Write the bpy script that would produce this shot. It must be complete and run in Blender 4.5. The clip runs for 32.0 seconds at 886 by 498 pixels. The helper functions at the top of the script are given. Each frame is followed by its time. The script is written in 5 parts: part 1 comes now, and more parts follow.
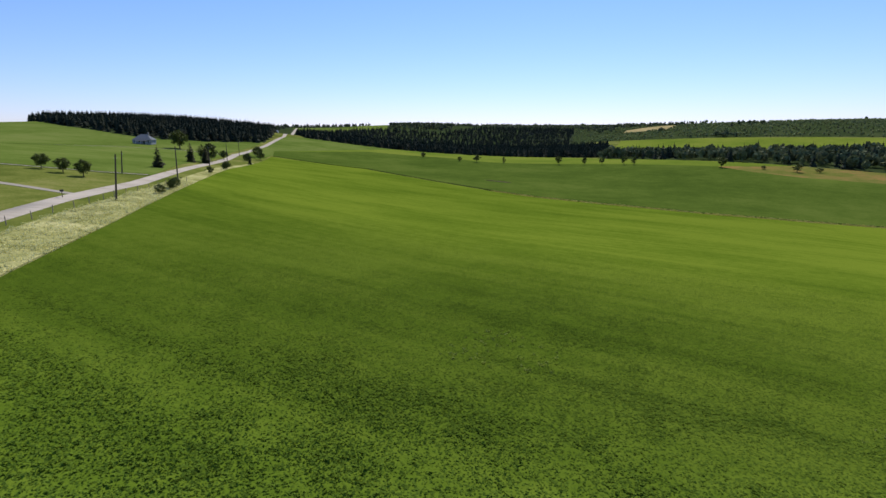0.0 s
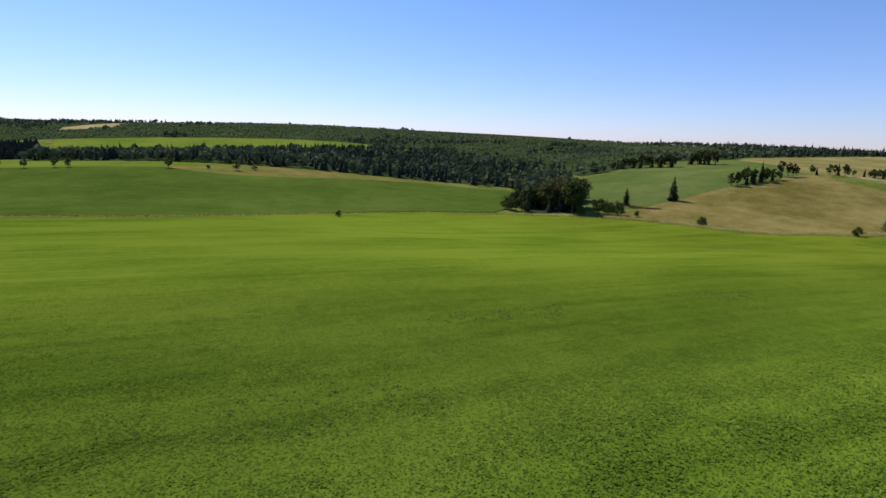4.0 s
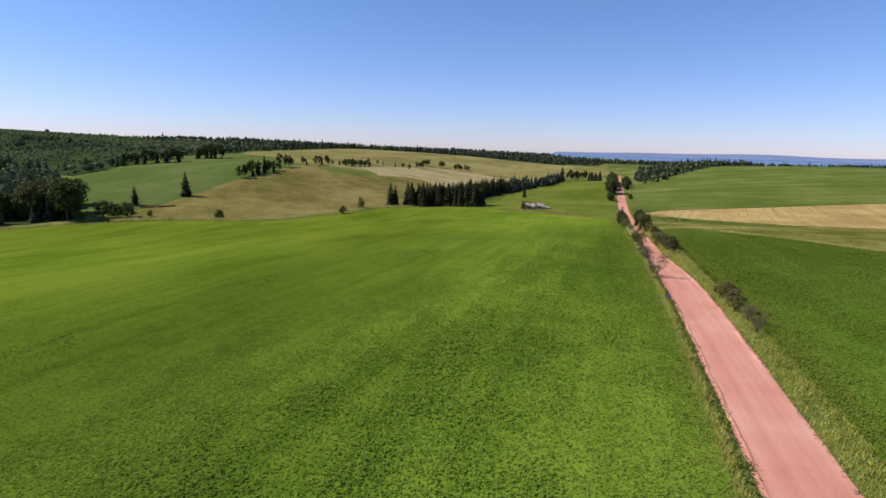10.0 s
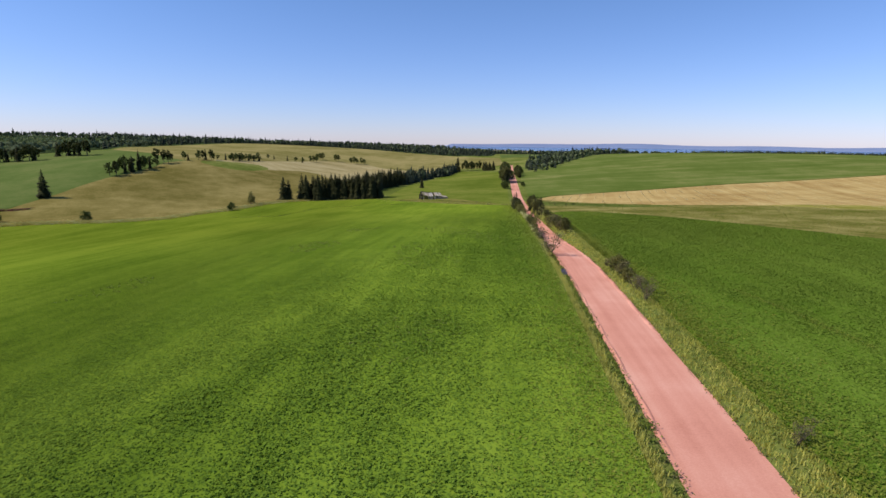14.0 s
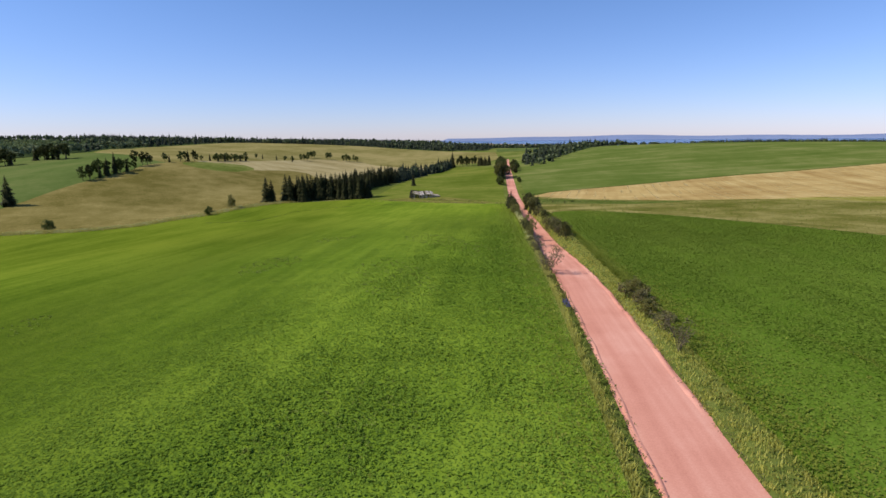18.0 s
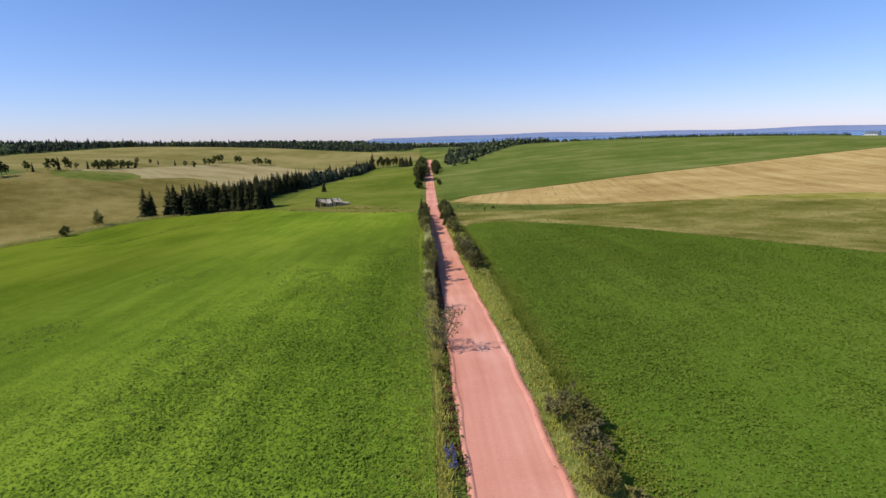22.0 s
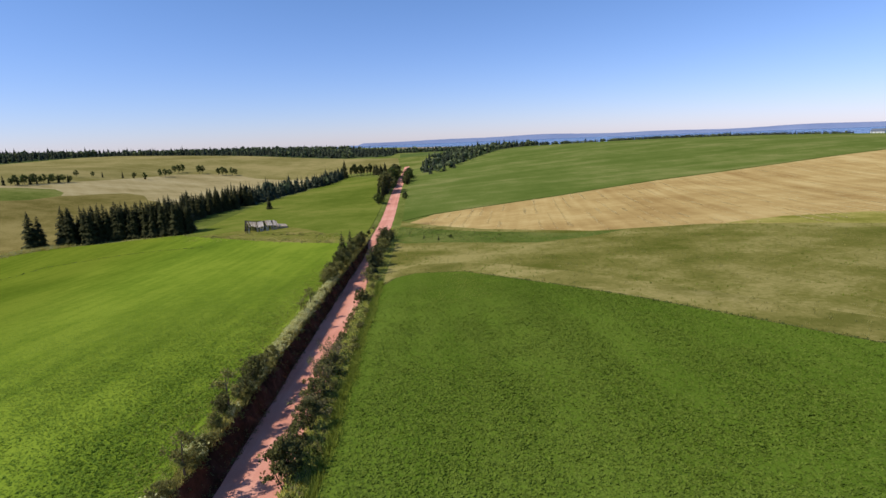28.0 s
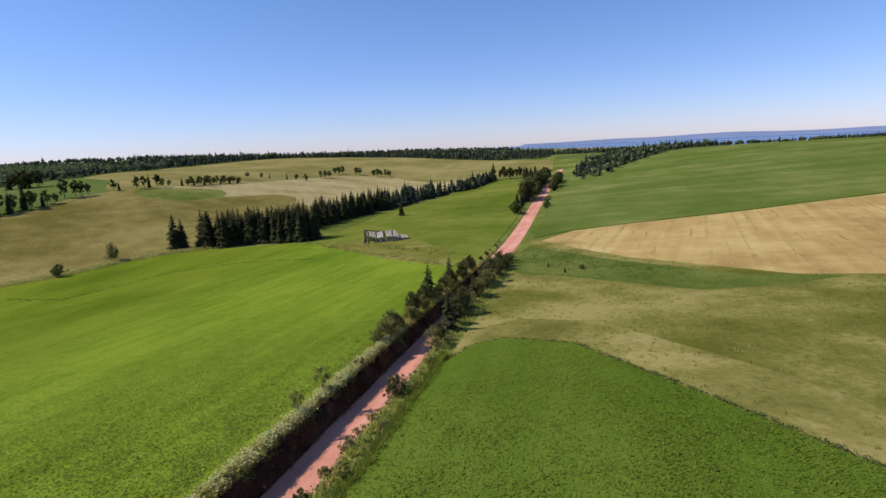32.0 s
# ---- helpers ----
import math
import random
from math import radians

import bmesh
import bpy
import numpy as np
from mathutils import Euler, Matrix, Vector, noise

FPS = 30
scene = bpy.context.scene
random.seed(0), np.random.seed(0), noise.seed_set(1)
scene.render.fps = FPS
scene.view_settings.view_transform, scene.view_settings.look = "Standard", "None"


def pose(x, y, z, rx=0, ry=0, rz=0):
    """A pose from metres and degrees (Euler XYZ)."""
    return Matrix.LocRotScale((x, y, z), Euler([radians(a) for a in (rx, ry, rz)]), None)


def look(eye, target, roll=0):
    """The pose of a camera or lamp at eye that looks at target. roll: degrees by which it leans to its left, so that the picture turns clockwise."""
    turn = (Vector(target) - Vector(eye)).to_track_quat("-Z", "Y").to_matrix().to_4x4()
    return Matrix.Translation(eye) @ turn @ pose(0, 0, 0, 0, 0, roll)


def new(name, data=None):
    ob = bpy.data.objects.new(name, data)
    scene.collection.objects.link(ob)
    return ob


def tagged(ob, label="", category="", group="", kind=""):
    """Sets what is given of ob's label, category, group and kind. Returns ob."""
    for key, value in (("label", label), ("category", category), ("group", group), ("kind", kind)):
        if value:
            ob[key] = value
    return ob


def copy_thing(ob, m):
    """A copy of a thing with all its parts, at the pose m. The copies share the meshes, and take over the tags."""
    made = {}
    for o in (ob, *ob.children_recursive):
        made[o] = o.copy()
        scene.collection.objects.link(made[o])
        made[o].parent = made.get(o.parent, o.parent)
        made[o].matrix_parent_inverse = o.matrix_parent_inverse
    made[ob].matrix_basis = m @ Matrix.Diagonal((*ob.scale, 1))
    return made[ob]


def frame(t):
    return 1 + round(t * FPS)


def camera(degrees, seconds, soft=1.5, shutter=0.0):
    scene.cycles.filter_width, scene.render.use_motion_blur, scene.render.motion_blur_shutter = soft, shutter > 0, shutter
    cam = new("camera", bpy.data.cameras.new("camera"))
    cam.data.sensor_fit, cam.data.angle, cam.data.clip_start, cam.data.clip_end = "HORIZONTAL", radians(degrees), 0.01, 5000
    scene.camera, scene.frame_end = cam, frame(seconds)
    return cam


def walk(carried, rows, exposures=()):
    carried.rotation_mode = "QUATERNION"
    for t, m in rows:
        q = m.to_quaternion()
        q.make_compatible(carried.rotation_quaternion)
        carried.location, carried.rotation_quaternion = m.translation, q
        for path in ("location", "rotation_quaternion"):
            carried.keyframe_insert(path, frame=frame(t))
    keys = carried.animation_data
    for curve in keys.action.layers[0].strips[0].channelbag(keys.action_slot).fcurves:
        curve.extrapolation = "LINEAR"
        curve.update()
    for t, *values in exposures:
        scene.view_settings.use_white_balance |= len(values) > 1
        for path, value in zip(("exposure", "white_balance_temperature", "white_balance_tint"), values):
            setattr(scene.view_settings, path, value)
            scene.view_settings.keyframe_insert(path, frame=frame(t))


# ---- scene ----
cam = camera(79.0, 32.0)
METRES, EYE, TILT, LEAN, TURN = 145.0, 18.5, -12.2, -0.1, 119.5
ROWS = [
    (0.0, 0.0, 0.0, 0.0, 0.0, 0.0, -0.0),
    (0.5, 0.0074, 0.0004, 0.0009, -6.75, -0.1, 1.23),
    (1.0, 0.015, 0.0, 0.0016, -12.9, -0.28, 2.33),
    (1.5, 0.0227, -0.0009, 0.0021, -17.73, -0.52, 3.17),
    (2.0, 0.0304, -0.0024, 0.0025, -21.7, -0.79, 3.86),
    (2.5, 0.0389, -0.0049, 0.0022, -27.07, -1.18, 4.81),
    (3.0, 0.0471, -0.0077, 0.0017, -34.67, -1.88, 6.02),
    (3.5, 0.0549, -0.0109, 0.0012, -43.3, -2.9, 7.22),
    (4.0, 0.0621, -0.0145, 0.0006, -52.23, -4.11, 8.28),
    (4.5, 0.0653, -0.0153, 0.0006, -60.51, -5.44, 9.06),
    (6.5, 0.0686, -0.0128, 0.0015, -80.33, -8.94, 10.33),
    (7.0, 0.0687, -0.0124, 0.0016, -80.54, -9.01, 10.39),
    (7.5, 0.0693, -0.013, 0.0017, -83.04, -9.52, 10.55),
    (8.0, 0.07, -0.0129, 0.0018, -87.06, -10.32, 10.61),
    (8.5, 0.0707, -0.0123, 0.0017, -91.65, -11.22, 10.62),
    (9.0, 0.0712, -0.0129, 0.0016, -94.24, -11.79, 10.7),
    (9.5, 0.072, -0.0119, 0.0016, -100.03, -12.94, 10.54),
    (10.0, 0.0725, -0.0116, 0.0014, -101.6, -13.32, 10.56),
    (10.5, 0.0727, -0.0121, 0.0012, -104.63, -13.97, 10.52),
    (11.0, 0.0733, -0.0113, -0.0, -107.78, -14.63, 10.36),
    (11.5, 0.0737, -0.0108, -0.002, -108.88, -14.9, 10.37),
    (12.0, 0.0741, -0.0106, -0.0045, -110.44, -15.25, 10.34),
    (12.5, 0.075, -0.0105, -0.0073, -111.75, -15.61, 10.33),
    (13.0, 0.0776, -0.0114, -0.0088, -112.47, -15.85, 10.39),
    (13.5, 0.0815, -0.0132, -0.0097, -112.65, -15.95, 10.5),
    (14.0, 0.0869, -0.0159, -0.0106, -112.71, -16.06, 10.66),
    (14.5, 0.0935, -0.0192, -0.0114, -112.86, -16.2, 10.77),
    (16.5, 0.138, -0.0471, -0.0169, -113.16, -16.55, 11.3),
    (17.0, 0.1524, -0.0571, -0.0189, -113.17, -16.59, 11.46),
    (17.5, 0.1681, -0.0685, -0.0214, -113.18, -16.64, 11.64),
    (18.0, 0.185, -0.0807, -0.0239, -113.16, -16.66, 11.81),
    (18.5, 0.2027, -0.0936, -0.0264, -113.13, -16.69, 11.95),
    (19.0, 0.2217, -0.1079, -0.0294, -113.82, -16.86, 12.02),
    (19.5, 0.2413, -0.1228, -0.0327, -116.66, -17.45, 11.82),
    (20.0, 0.2612, -0.1385, -0.0364, -119.39, -18.0, 11.58),
    (20.5, 0.2808, -0.1556, -0.0404, -120.39, -18.21, 11.58),
    (21.0, 0.3002, -0.1736, -0.0449, -120.97, -18.31, 11.6),
    (21.5, 0.3194, -0.1919, -0.049, -120.92, -18.28, 11.75),
    (22.0, 0.3384, -0.2115, -0.0521, -120.98, -18.32, 11.89),
    (22.5, 0.3575, -0.2313, -0.0555, -121.05, -18.32, 12.03),
    (23.0, 0.3767, -0.2513, -0.059, -121.11, -18.29, 12.08),
    (23.5, 0.3962, -0.2715, -0.0624, -121.2, -18.29, 12.18),
    (24.0, 0.416, -0.2921, -0.0661, -121.29, -18.32, 12.3),
    (24.5, 0.4358, -0.3121, -0.0699, -121.38, -18.3, 12.35),
    (25.0, 0.456, -0.3326, -0.0738, -121.46, -18.29, 12.38),
    (25.5, 0.4764, -0.3533, -0.0781, -121.55, -18.28, 12.41),
    (27.5, 0.5562, -0.4429, -0.0983, -121.8, -18.19, 12.59),
    (28.0, 0.576, -0.4637, -0.1028, -121.89, -18.17, 12.64),
    (28.5, 0.596, -0.4845, -0.1074, -121.99, -18.17, 12.7),
    (29.0, 0.6162, -0.5048, -0.1121, -120.74, -17.84, 12.89),
    (29.5, 0.6359, -0.5255, -0.116, -118.39, -17.34, 13.25),
    (30.0, 0.6561, -0.5456, -0.1202, -116.6, -16.93, 13.48),
    (30.5, 0.6767, -0.5643, -0.1245, -114.17, -16.34, 13.78),
    (31.0, 0.6977, -0.5819, -0.1283, -110.8, -15.52, 14.11),
    (31.5, 0.7195, -0.5984, -0.1316, -107.64, -14.75, 14.38),
    (32.0, 0.7414, -0.6131, -0.1343, -104.63, -14.01, 14.58),
]
walk(cam, [(t, pose(0, 0, EYE, TILT, LEAN, TURN) @ pose(METRES * x, METRES * y, METRES * z, 90 + pitch, roll, yaw)) for t, x, y, z, yaw, pitch, roll in ROWS])

# ---- world, sun, exposure ----
SUN_HEADING, SUN_HEIGHT = 197.0, 47.0   # degrees from +X, and above the horizon
world = bpy.data.worlds.new("sky")
scene.world = world
world.use_nodes = True
wt = world.node_tree
sky = wt.nodes.new("ShaderNodeTexSky")
sky.sky_type, sky.sun_disc = "NISHITA", False
sky.sun_elevation, sky.sun_rotation = radians(SUN_HEIGHT), radians(90 - SUN_HEADING)
sky.altitude, sky.air_density, sky.dust_density, sky.ozone_density = 50, 1.0, 0.1, 4.0
tint = wt.nodes.new("ShaderNodeMix")
tint.data_type, tint.blend_type = "RGBA", "MULTIPLY"
tint.inputs["Factor"].default_value = 1.0
for socket in tint.inputs:
    if socket.type == "RGBA" and socket.name == "B":
        rise = wt.nodes.new("ShaderNodeSeparateXYZ")
        wt.links.new(wt.nodes.new("ShaderNodeTexCoord").outputs["Generated"], rise.inputs[0])
        blue = wt.nodes.new("ShaderNodeValToRGB")
        blue.color_ramp.elements[0].position, blue.color_ramp.elements[0].color = 0.0, (0.89, 0.91, 1.37, 1)
        blue.color_ramp.elements[1].position, blue.color_ramp.elements[1].color = 0.3, (0.83, 0.99, 1.27, 1)
        wt.links.new(rise.outputs["Z"], blue.inputs[0])
        wt.links.new(blue.outputs[0], socket)
    if socket.type == "RGBA" and socket.name == "A":
        wt.links.new(sky.outputs[0], socket)
wt.links.new([o for o in tint.outputs if o.type == "RGBA"][0], wt.nodes["Background"].inputs[0])
wt.nodes["Background"].inputs[1].default_value = 0.11
sun = new("sun", bpy.data.lights.new("sun", "SUN"))
sun.data.energy, sun.data.angle, sun.data.color = 4.4, radians(0.53), (1.0, 0.91, 0.81)
sh, se = radians(SUN_HEADING), radians(SUN_HEIGHT)
sun.matrix_world = look((300 * math.cos(sh) * math.cos(se), 300 * math.sin(sh) * math.cos(se), 300 * math.sin(se)), (0, 0, 0))

# ---- materials ----
def node(nt, kind, **values):
    n = nt.nodes.new(kind)
    for k, v in values.items():
        n.inputs[k.replace("_", " ")].default_value = v
    return n


def ramp(nt, fac, stops):
    r = nt.nodes.new("ShaderNodeValToRGB")
    while len(r.color_ramp.elements) < len(stops):
        r.color_ramp.elements.new(0.5)
    for e, (p, c) in zip(r.color_ramp.elements, stops):
        e.position, e.color = p, (*c, 1)
    nt.links.new(fac, r.inputs[0])
    return r.outputs[0]


def mixed(nt, a, b, w):
    m = nt.nodes.new("ShaderNodeMath")
    m.operation = "MULTIPLY_ADD"
    m.inputs[1].default_value = w
    nt.links.new(a, m.inputs[0])
    nt.links.new(b, m.inputs[2])
    return m.outputs[0]


def scaled(nt, a, w):
    m = nt.nodes.new("ShaderNodeMath")
    m.operation = "MULTIPLY"
    m.inputs[1].default_value = w
    nt.links.new(a, m.inputs[0])
    return m.outputs[0]


def noise_at(nt, co, size, detail=4.0, squash=(1, 1, 1), turn=0.0, rough=0.55):
    mp = nt.nodes.new("ShaderNodeMapping")
    mp.inputs["Rotation"].default_value = (0, 0, radians(turn))
    mp.vector_type = "TEXTURE"
    mp.inputs["Scale"].default_value = tuple(size / s for s in squash)
    nt.links.new(co, mp.inputs["Vector"])
    n = node(nt, "ShaderNodeTexNoise", Scale=1.0, Detail=detail, Roughness=rough)
    nt.links.new(mp.outputs[0], n.inputs["Vector"])
    return n.outputs[0]


def base_mat(name, rough=0.9, spec=0.2):
    m = bpy.data.materials.new(name)
    m.use_nodes = True
    nt = m.node_tree
    b = nt.nodes["Principled BSDF"]
    b.inputs["Roughness"].default_value = rough
    b.inputs["Specular IOR Level"].default_value = spec
    co = nt.nodes.new("ShaderNodeTexCoord").outputs["Object"]
    return m, nt, b, co


def tone_across(nt, col, co, tones):
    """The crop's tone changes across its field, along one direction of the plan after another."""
    if len(tones) > 1:
        col = tone_across(nt, col, co, tones[1:])
    axis, lo, hi, tone = tones[0]
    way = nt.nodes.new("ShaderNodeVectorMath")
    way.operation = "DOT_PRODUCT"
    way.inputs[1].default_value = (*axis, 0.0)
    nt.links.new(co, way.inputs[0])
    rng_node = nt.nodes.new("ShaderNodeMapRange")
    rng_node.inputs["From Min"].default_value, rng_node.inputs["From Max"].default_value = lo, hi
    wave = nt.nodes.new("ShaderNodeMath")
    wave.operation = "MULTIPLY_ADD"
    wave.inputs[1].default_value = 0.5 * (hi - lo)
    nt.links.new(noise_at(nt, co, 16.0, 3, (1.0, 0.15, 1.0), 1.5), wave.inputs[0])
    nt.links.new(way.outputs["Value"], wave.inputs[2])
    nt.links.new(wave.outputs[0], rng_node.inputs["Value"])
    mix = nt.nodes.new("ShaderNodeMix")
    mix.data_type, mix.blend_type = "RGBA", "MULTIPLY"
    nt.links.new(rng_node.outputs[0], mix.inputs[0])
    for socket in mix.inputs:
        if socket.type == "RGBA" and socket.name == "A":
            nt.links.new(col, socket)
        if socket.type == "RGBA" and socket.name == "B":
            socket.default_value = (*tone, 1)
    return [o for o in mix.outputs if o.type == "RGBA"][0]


# Tone factors by plan position: direction, start, end, colour multiplier
CLOVER_TONES = [((1, 0), -88.0, -40.0, (0.69, 0.73, 0.78)), ((1, 0.2), -26.0, 8.0, (1.80, 1.77, 1.74)), ((0, 1), 30.0, 90.0, (1.15, 1.13, 1.06)), ((0, 1), 125.0, 185.0, (0.97, 0.91, 0.95))]
CLOVER_LEAF_TONES = [((1, 0.2), -32.0, 4.0, (1.80, 1.82, 1.86)), ((0, 1), 30.0, 90.0, (1.15, 1.12, 1.06)), ((0, 1), 125.0, 185.0, (0.97, 0.91, 0.95))]
DULL = [((0, 1), 70.0, 170.0, (0.90, 0.84, 0.88))]


def land(name, dark, mid, light, patch=45.0, clump=3.0, grain=0.5, rows=0.0, row_turn=0.0, row_size=1.6, bump=0.35, spread=0.5, streak=0.0, tones=None, crop=False):
    """A field's surface: broad patches, clumps and grain, with sown rows if rows > 0."""
    m, nt, b, co = base_mat(name, 1.0, 0.0)
    broad = noise_at(nt, co, patch, 3)
    clumps = noise_at(nt, co, clump, 4)
    fine = noise_at(nt, co, grain, 3, rough=0.7)
    val = mixed(nt, broad, mixed(nt, clumps, scaled(nt, fine, 0.25), 0.25), 0.5)
    if rows > 0:
        r = noise_at(nt, co, row_size, 2, (1.0, 0.02, 1.0), row_turn)
        val = mixed(nt, r, scaled(nt, val, 1 - rows), rows)
    if streak > 0:
        r = noise_at(nt, co, 14.0, 3, (1.0, 0.12, 1.0), row_turn)
        val = mixed(nt, r, scaled(nt, val, 1 - streak), streak)
    if crop:
        val = crop_pattern(nt, co)
    s = spread * 0.2
    col = ramp(nt, val, [(0.5 - s, dark), (0.5, mid), (0.5 + s, light)])
    if tones:
        col = tone_across(nt, col, co, tones)
    nt.links.new(col, b.inputs["Base Color"])
    bp = node(nt, "ShaderNodeBump", Strength=bump, Distance=0.3)
    nt.links.new(mixed(nt, clumps, fine, 0.5), bp.inputs["Height"])
    nt.links.new(bp.outputs[0], b.inputs["Normal"])
    return m


def crop_pattern(nt, co):
    """Drilled streaks along the road, rank patches and clumps, from 0 to 1 about 0.5."""
    drill = noise_at(nt, co, 1.9, 3, (1.0, 0.035, 1.0), 1.5)
    swath = noise_at(nt, co, 9.0, 4, (1.0, 0.22, 1.0), 1.5)
    rank = noise_at(nt, co, 32.0, 5, (1.0, 0.6, 1.0), 12.0)
    tuft = noise_at(nt, co, 1.6, 4, rough=0.65)
    both = mixed(nt, drill, mixed(nt, swath, mixed(nt, rank, scaled(nt, tuft, 0.22), 0.42), 0.26), 0.20)
    keyed = nt.nodes.new("ShaderNodeMath")
    keyed.operation = "MULTIPLY_ADD"
    keyed.inputs[1].default_value, keyed.inputs[2].default_value = 2.0, -0.5
    nt.links.new(both, keyed.inputs[0])
    return keyed.outputs[0]


def leafy(name, dark, light, rough=0.6, trans=0.25, tones=None, patch=6.0, patchy=0.6, crop=False):
    """Leaves: colour by leaf and by plant, thin enough to let some light through."""
    m, nt, b, co = base_mat(name, rough, 0.06)
    if crop:
        b.inputs["Specular IOR Level"].default_value = 0.0
    isl = nt.nodes.new("ShaderNodeNewGeometry").outputs["Random Per Island"]
    rnd = nt.nodes.new("ShaderNodeObjectInfo").outputs["Random"]
    n = crop_pattern(nt, co) if crop else noise_at(nt, co, patch, 4)
    val = mixed(nt, isl, mixed(nt, rnd, scaled(nt, n, patchy), 0.2), 0.3)
    low = 0.15 + 0.5 * (patchy - 0.6)
    col = ramp(nt, val, [(low, dark), (min(1.0, low + 0.65), light)])
    if tones:
        col = tone_across(nt, col, co, tones)
    nt.links.new(col, b.inputs["Base Color"])
    tr = nt.nodes.new("ShaderNodeBsdfTranslucent")
    nt.links.new(col, tr.inputs["Color"])
    mx = nt.nodes.new("ShaderNodeMixShader")
    mx.inputs[0].default_value = trans
    nt.links.new(b.outputs[0], mx.inputs[1])
    nt.links.new(tr.outputs[0], mx.inputs[2])
    nt.links.new(mx.outputs[0], nt.nodes["Material Output"].inputs["Surface"])
    return m


def plain(name, dark, light, size=0.4, rough=0.8, metal=0.0, squash=(1, 1, 1), bump=0.2):
    m, nt, b, co = base_mat(name, rough, 0.3)
    b.inputs["Metallic"].default_value = metal
    b.inputs["Specular IOR Level"].default_value = 0.1 if rough > 0.5 else 0.5
    n = noise_at(nt, co, size, 5, squash)
    rnd = nt.nodes.new("ShaderNodeObjectInfo").outputs["Random"]
    nt.links.new(ramp(nt, mixed(nt, rnd, scaled(nt, n, 0.8), 0.2), [(0.25, dark), (0.75, light)]), b.inputs["Base Color"])
    bp = node(nt, "ShaderNodeBump", Strength=bump, Distance=0.05)
    nt.links.new(n, bp.inputs["Height"])
    nt.links.new(bp.outputs[0], b.inputs["Normal"])
    return m


M_GROUND = land("rough_grass", (0.092, 0.12, 0.022), (0.145, 0.17, 0.036), (0.225, 0.225, 0.07), 30, 4, 0.6)
M_CLOVER = land("clover_crop", (0.069, 0.113, 0.010), (0.101, 0.155, 0.013), (0.143, 0.198, 0.019), 55, 6, 0.5, rows=0.12, row_turn=1.5, row_size=2.2, streak=0.10, spread=1.1, tones=CLOVER_TONES, crop=True)
M_SOY = land("leafy_crop", (0.072, 0.136, 0.012), (0.098, 0.172, 0.016), (0.132, 0.208, 0.024), 35, 3, 0.5, rows=0.1, row_turn=1.5, spread=1.3, crop=True, tones=DULL)
M_DARKCROP = land("dark_crop", (0.056, 0.092, 0.014), (0.076, 0.118, 0.018), (0.102, 0.143, 0.025), 60, 8, 1.5, rows=0.1, row_turn=20)
M_PASTURE = land("pasture", (0.10, 0.108, 0.018), (0.168, 0.158, 0.037), (0.295, 0.255, 0.085), 26, 7, 0.9, streak=0.2, row_turn=-60, spread=0.42)
M_DRYSTRIP = land("dry_margin", (0.125, 0.125, 0.026), (0.205, 0.185, 0.05), (0.31, 0.265, 0.092), 14, 4, 0.7)
M_ROUGH = land("rough_dry_grass", (0.12, 0.14, 0.02), (0.165, 0.165, 0.034), (0.25, 0.215, 0.065), 10, 3, 0.8, spread=0.5)
M_LAWN = land("hillside_grass", (0.085, 0.13, 0.022), (0.118, 0.168, 0.032), (0.155, 0.195, 0.048), 50, 7, 1.0)
M_YELLOWISH = land("yellowing_grass", (0.19, 0.185, 0.032), (0.285, 0.26, 0.06), (0.40, 0.34, 0.10), 18, 4, 0.8)
M_STUBBLE = land("stubble", (0.325, 0.212, 0.074), (0.44, 0.312, 0.117), (0.55, 0.42, 0.178), 28, 5, 0.8, rows=0.3, row_turn=-9.5, row_size=5.5, spread=0.6)
M_HAY = land("hay_meadow", (0.086, 0.126, 0.022), (0.124, 0.160, 0.034), (0.215, 0.225, 0.07), 60, 9, 1.0, streak=0.3, row_turn=-75, spread=0.55)
M_BARNFIELD = land("mown_grass", (0.095, 0.130, 0.016), (0.132, 0.165, 0.024), (0.185, 0.20, 0.038), 40, 6, 0.8)
M_BROWN = land("dry_pasture", (0.135, 0.116, 0.029), (0.20, 0.165, 0.05), (0.27, 0.222, 0.076), 40, 7, 1.0, spread=0.45)
M_PALE = land("pale_hay", (0.27, 0.22, 0.09), (0.36, 0.295, 0.135), (0.43, 0.36, 0.18), 40, 7, 1.0, rows=0.15, row_turn=35, row_size=6)
M_OLIVE = land("olive_meadow", (0.175, 0.155, 0.045), (0.235, 0.205, 0.07), (0.30, 0.25, 0.095), 70, 12, 2.0, spread=0.45)
M_GREENHILL = land("green_meadow", (0.080, 0.117, 0.028), (0.102, 0.141, 0.036), (0.135, 0.162, 0.048), 60, 9, 2.0)
M_BRIGHT = land("bright_meadow", (0.11, 0.165, 0.02), (0.145, 0.195, 0.026), (0.18, 0.22, 0.034), 80, 12, 2.0)
M_RUST = land("dry_patch", (0.115, 0.14, 0.026), (0.165, 0.165, 0.04), (0.27, 0.175, 0.06), 24, 5, 1.0)
M_WILDGROUND = land("seeded_grass", (0.20, 0.21, 0.06), (0.34, 0.34, 0.13), (0.50, 0.48, 0.22), 8, 1.5, 0.4, bump=0.6)
M_WEEDY = land("weedy_grass", (0.072, 0.105, 0.018), (0.105, 0.135, 0.027), (0.15, 0.168, 0.042), 14, 3, 0.7)
M_FOREST = land("forest_floor", (0.025, 0.04, 0.014), (0.04, 0.06, 0.022), (0.06, 0.08, 0.03), 30, 5, 1.0)
M_CLAYFIELD = land("ploughed_clay", (0.2, 0.075, 0.045), (0.28, 0.1, 0.06), (0.33, 0.13, 0.08), 60, 10, 2.0)
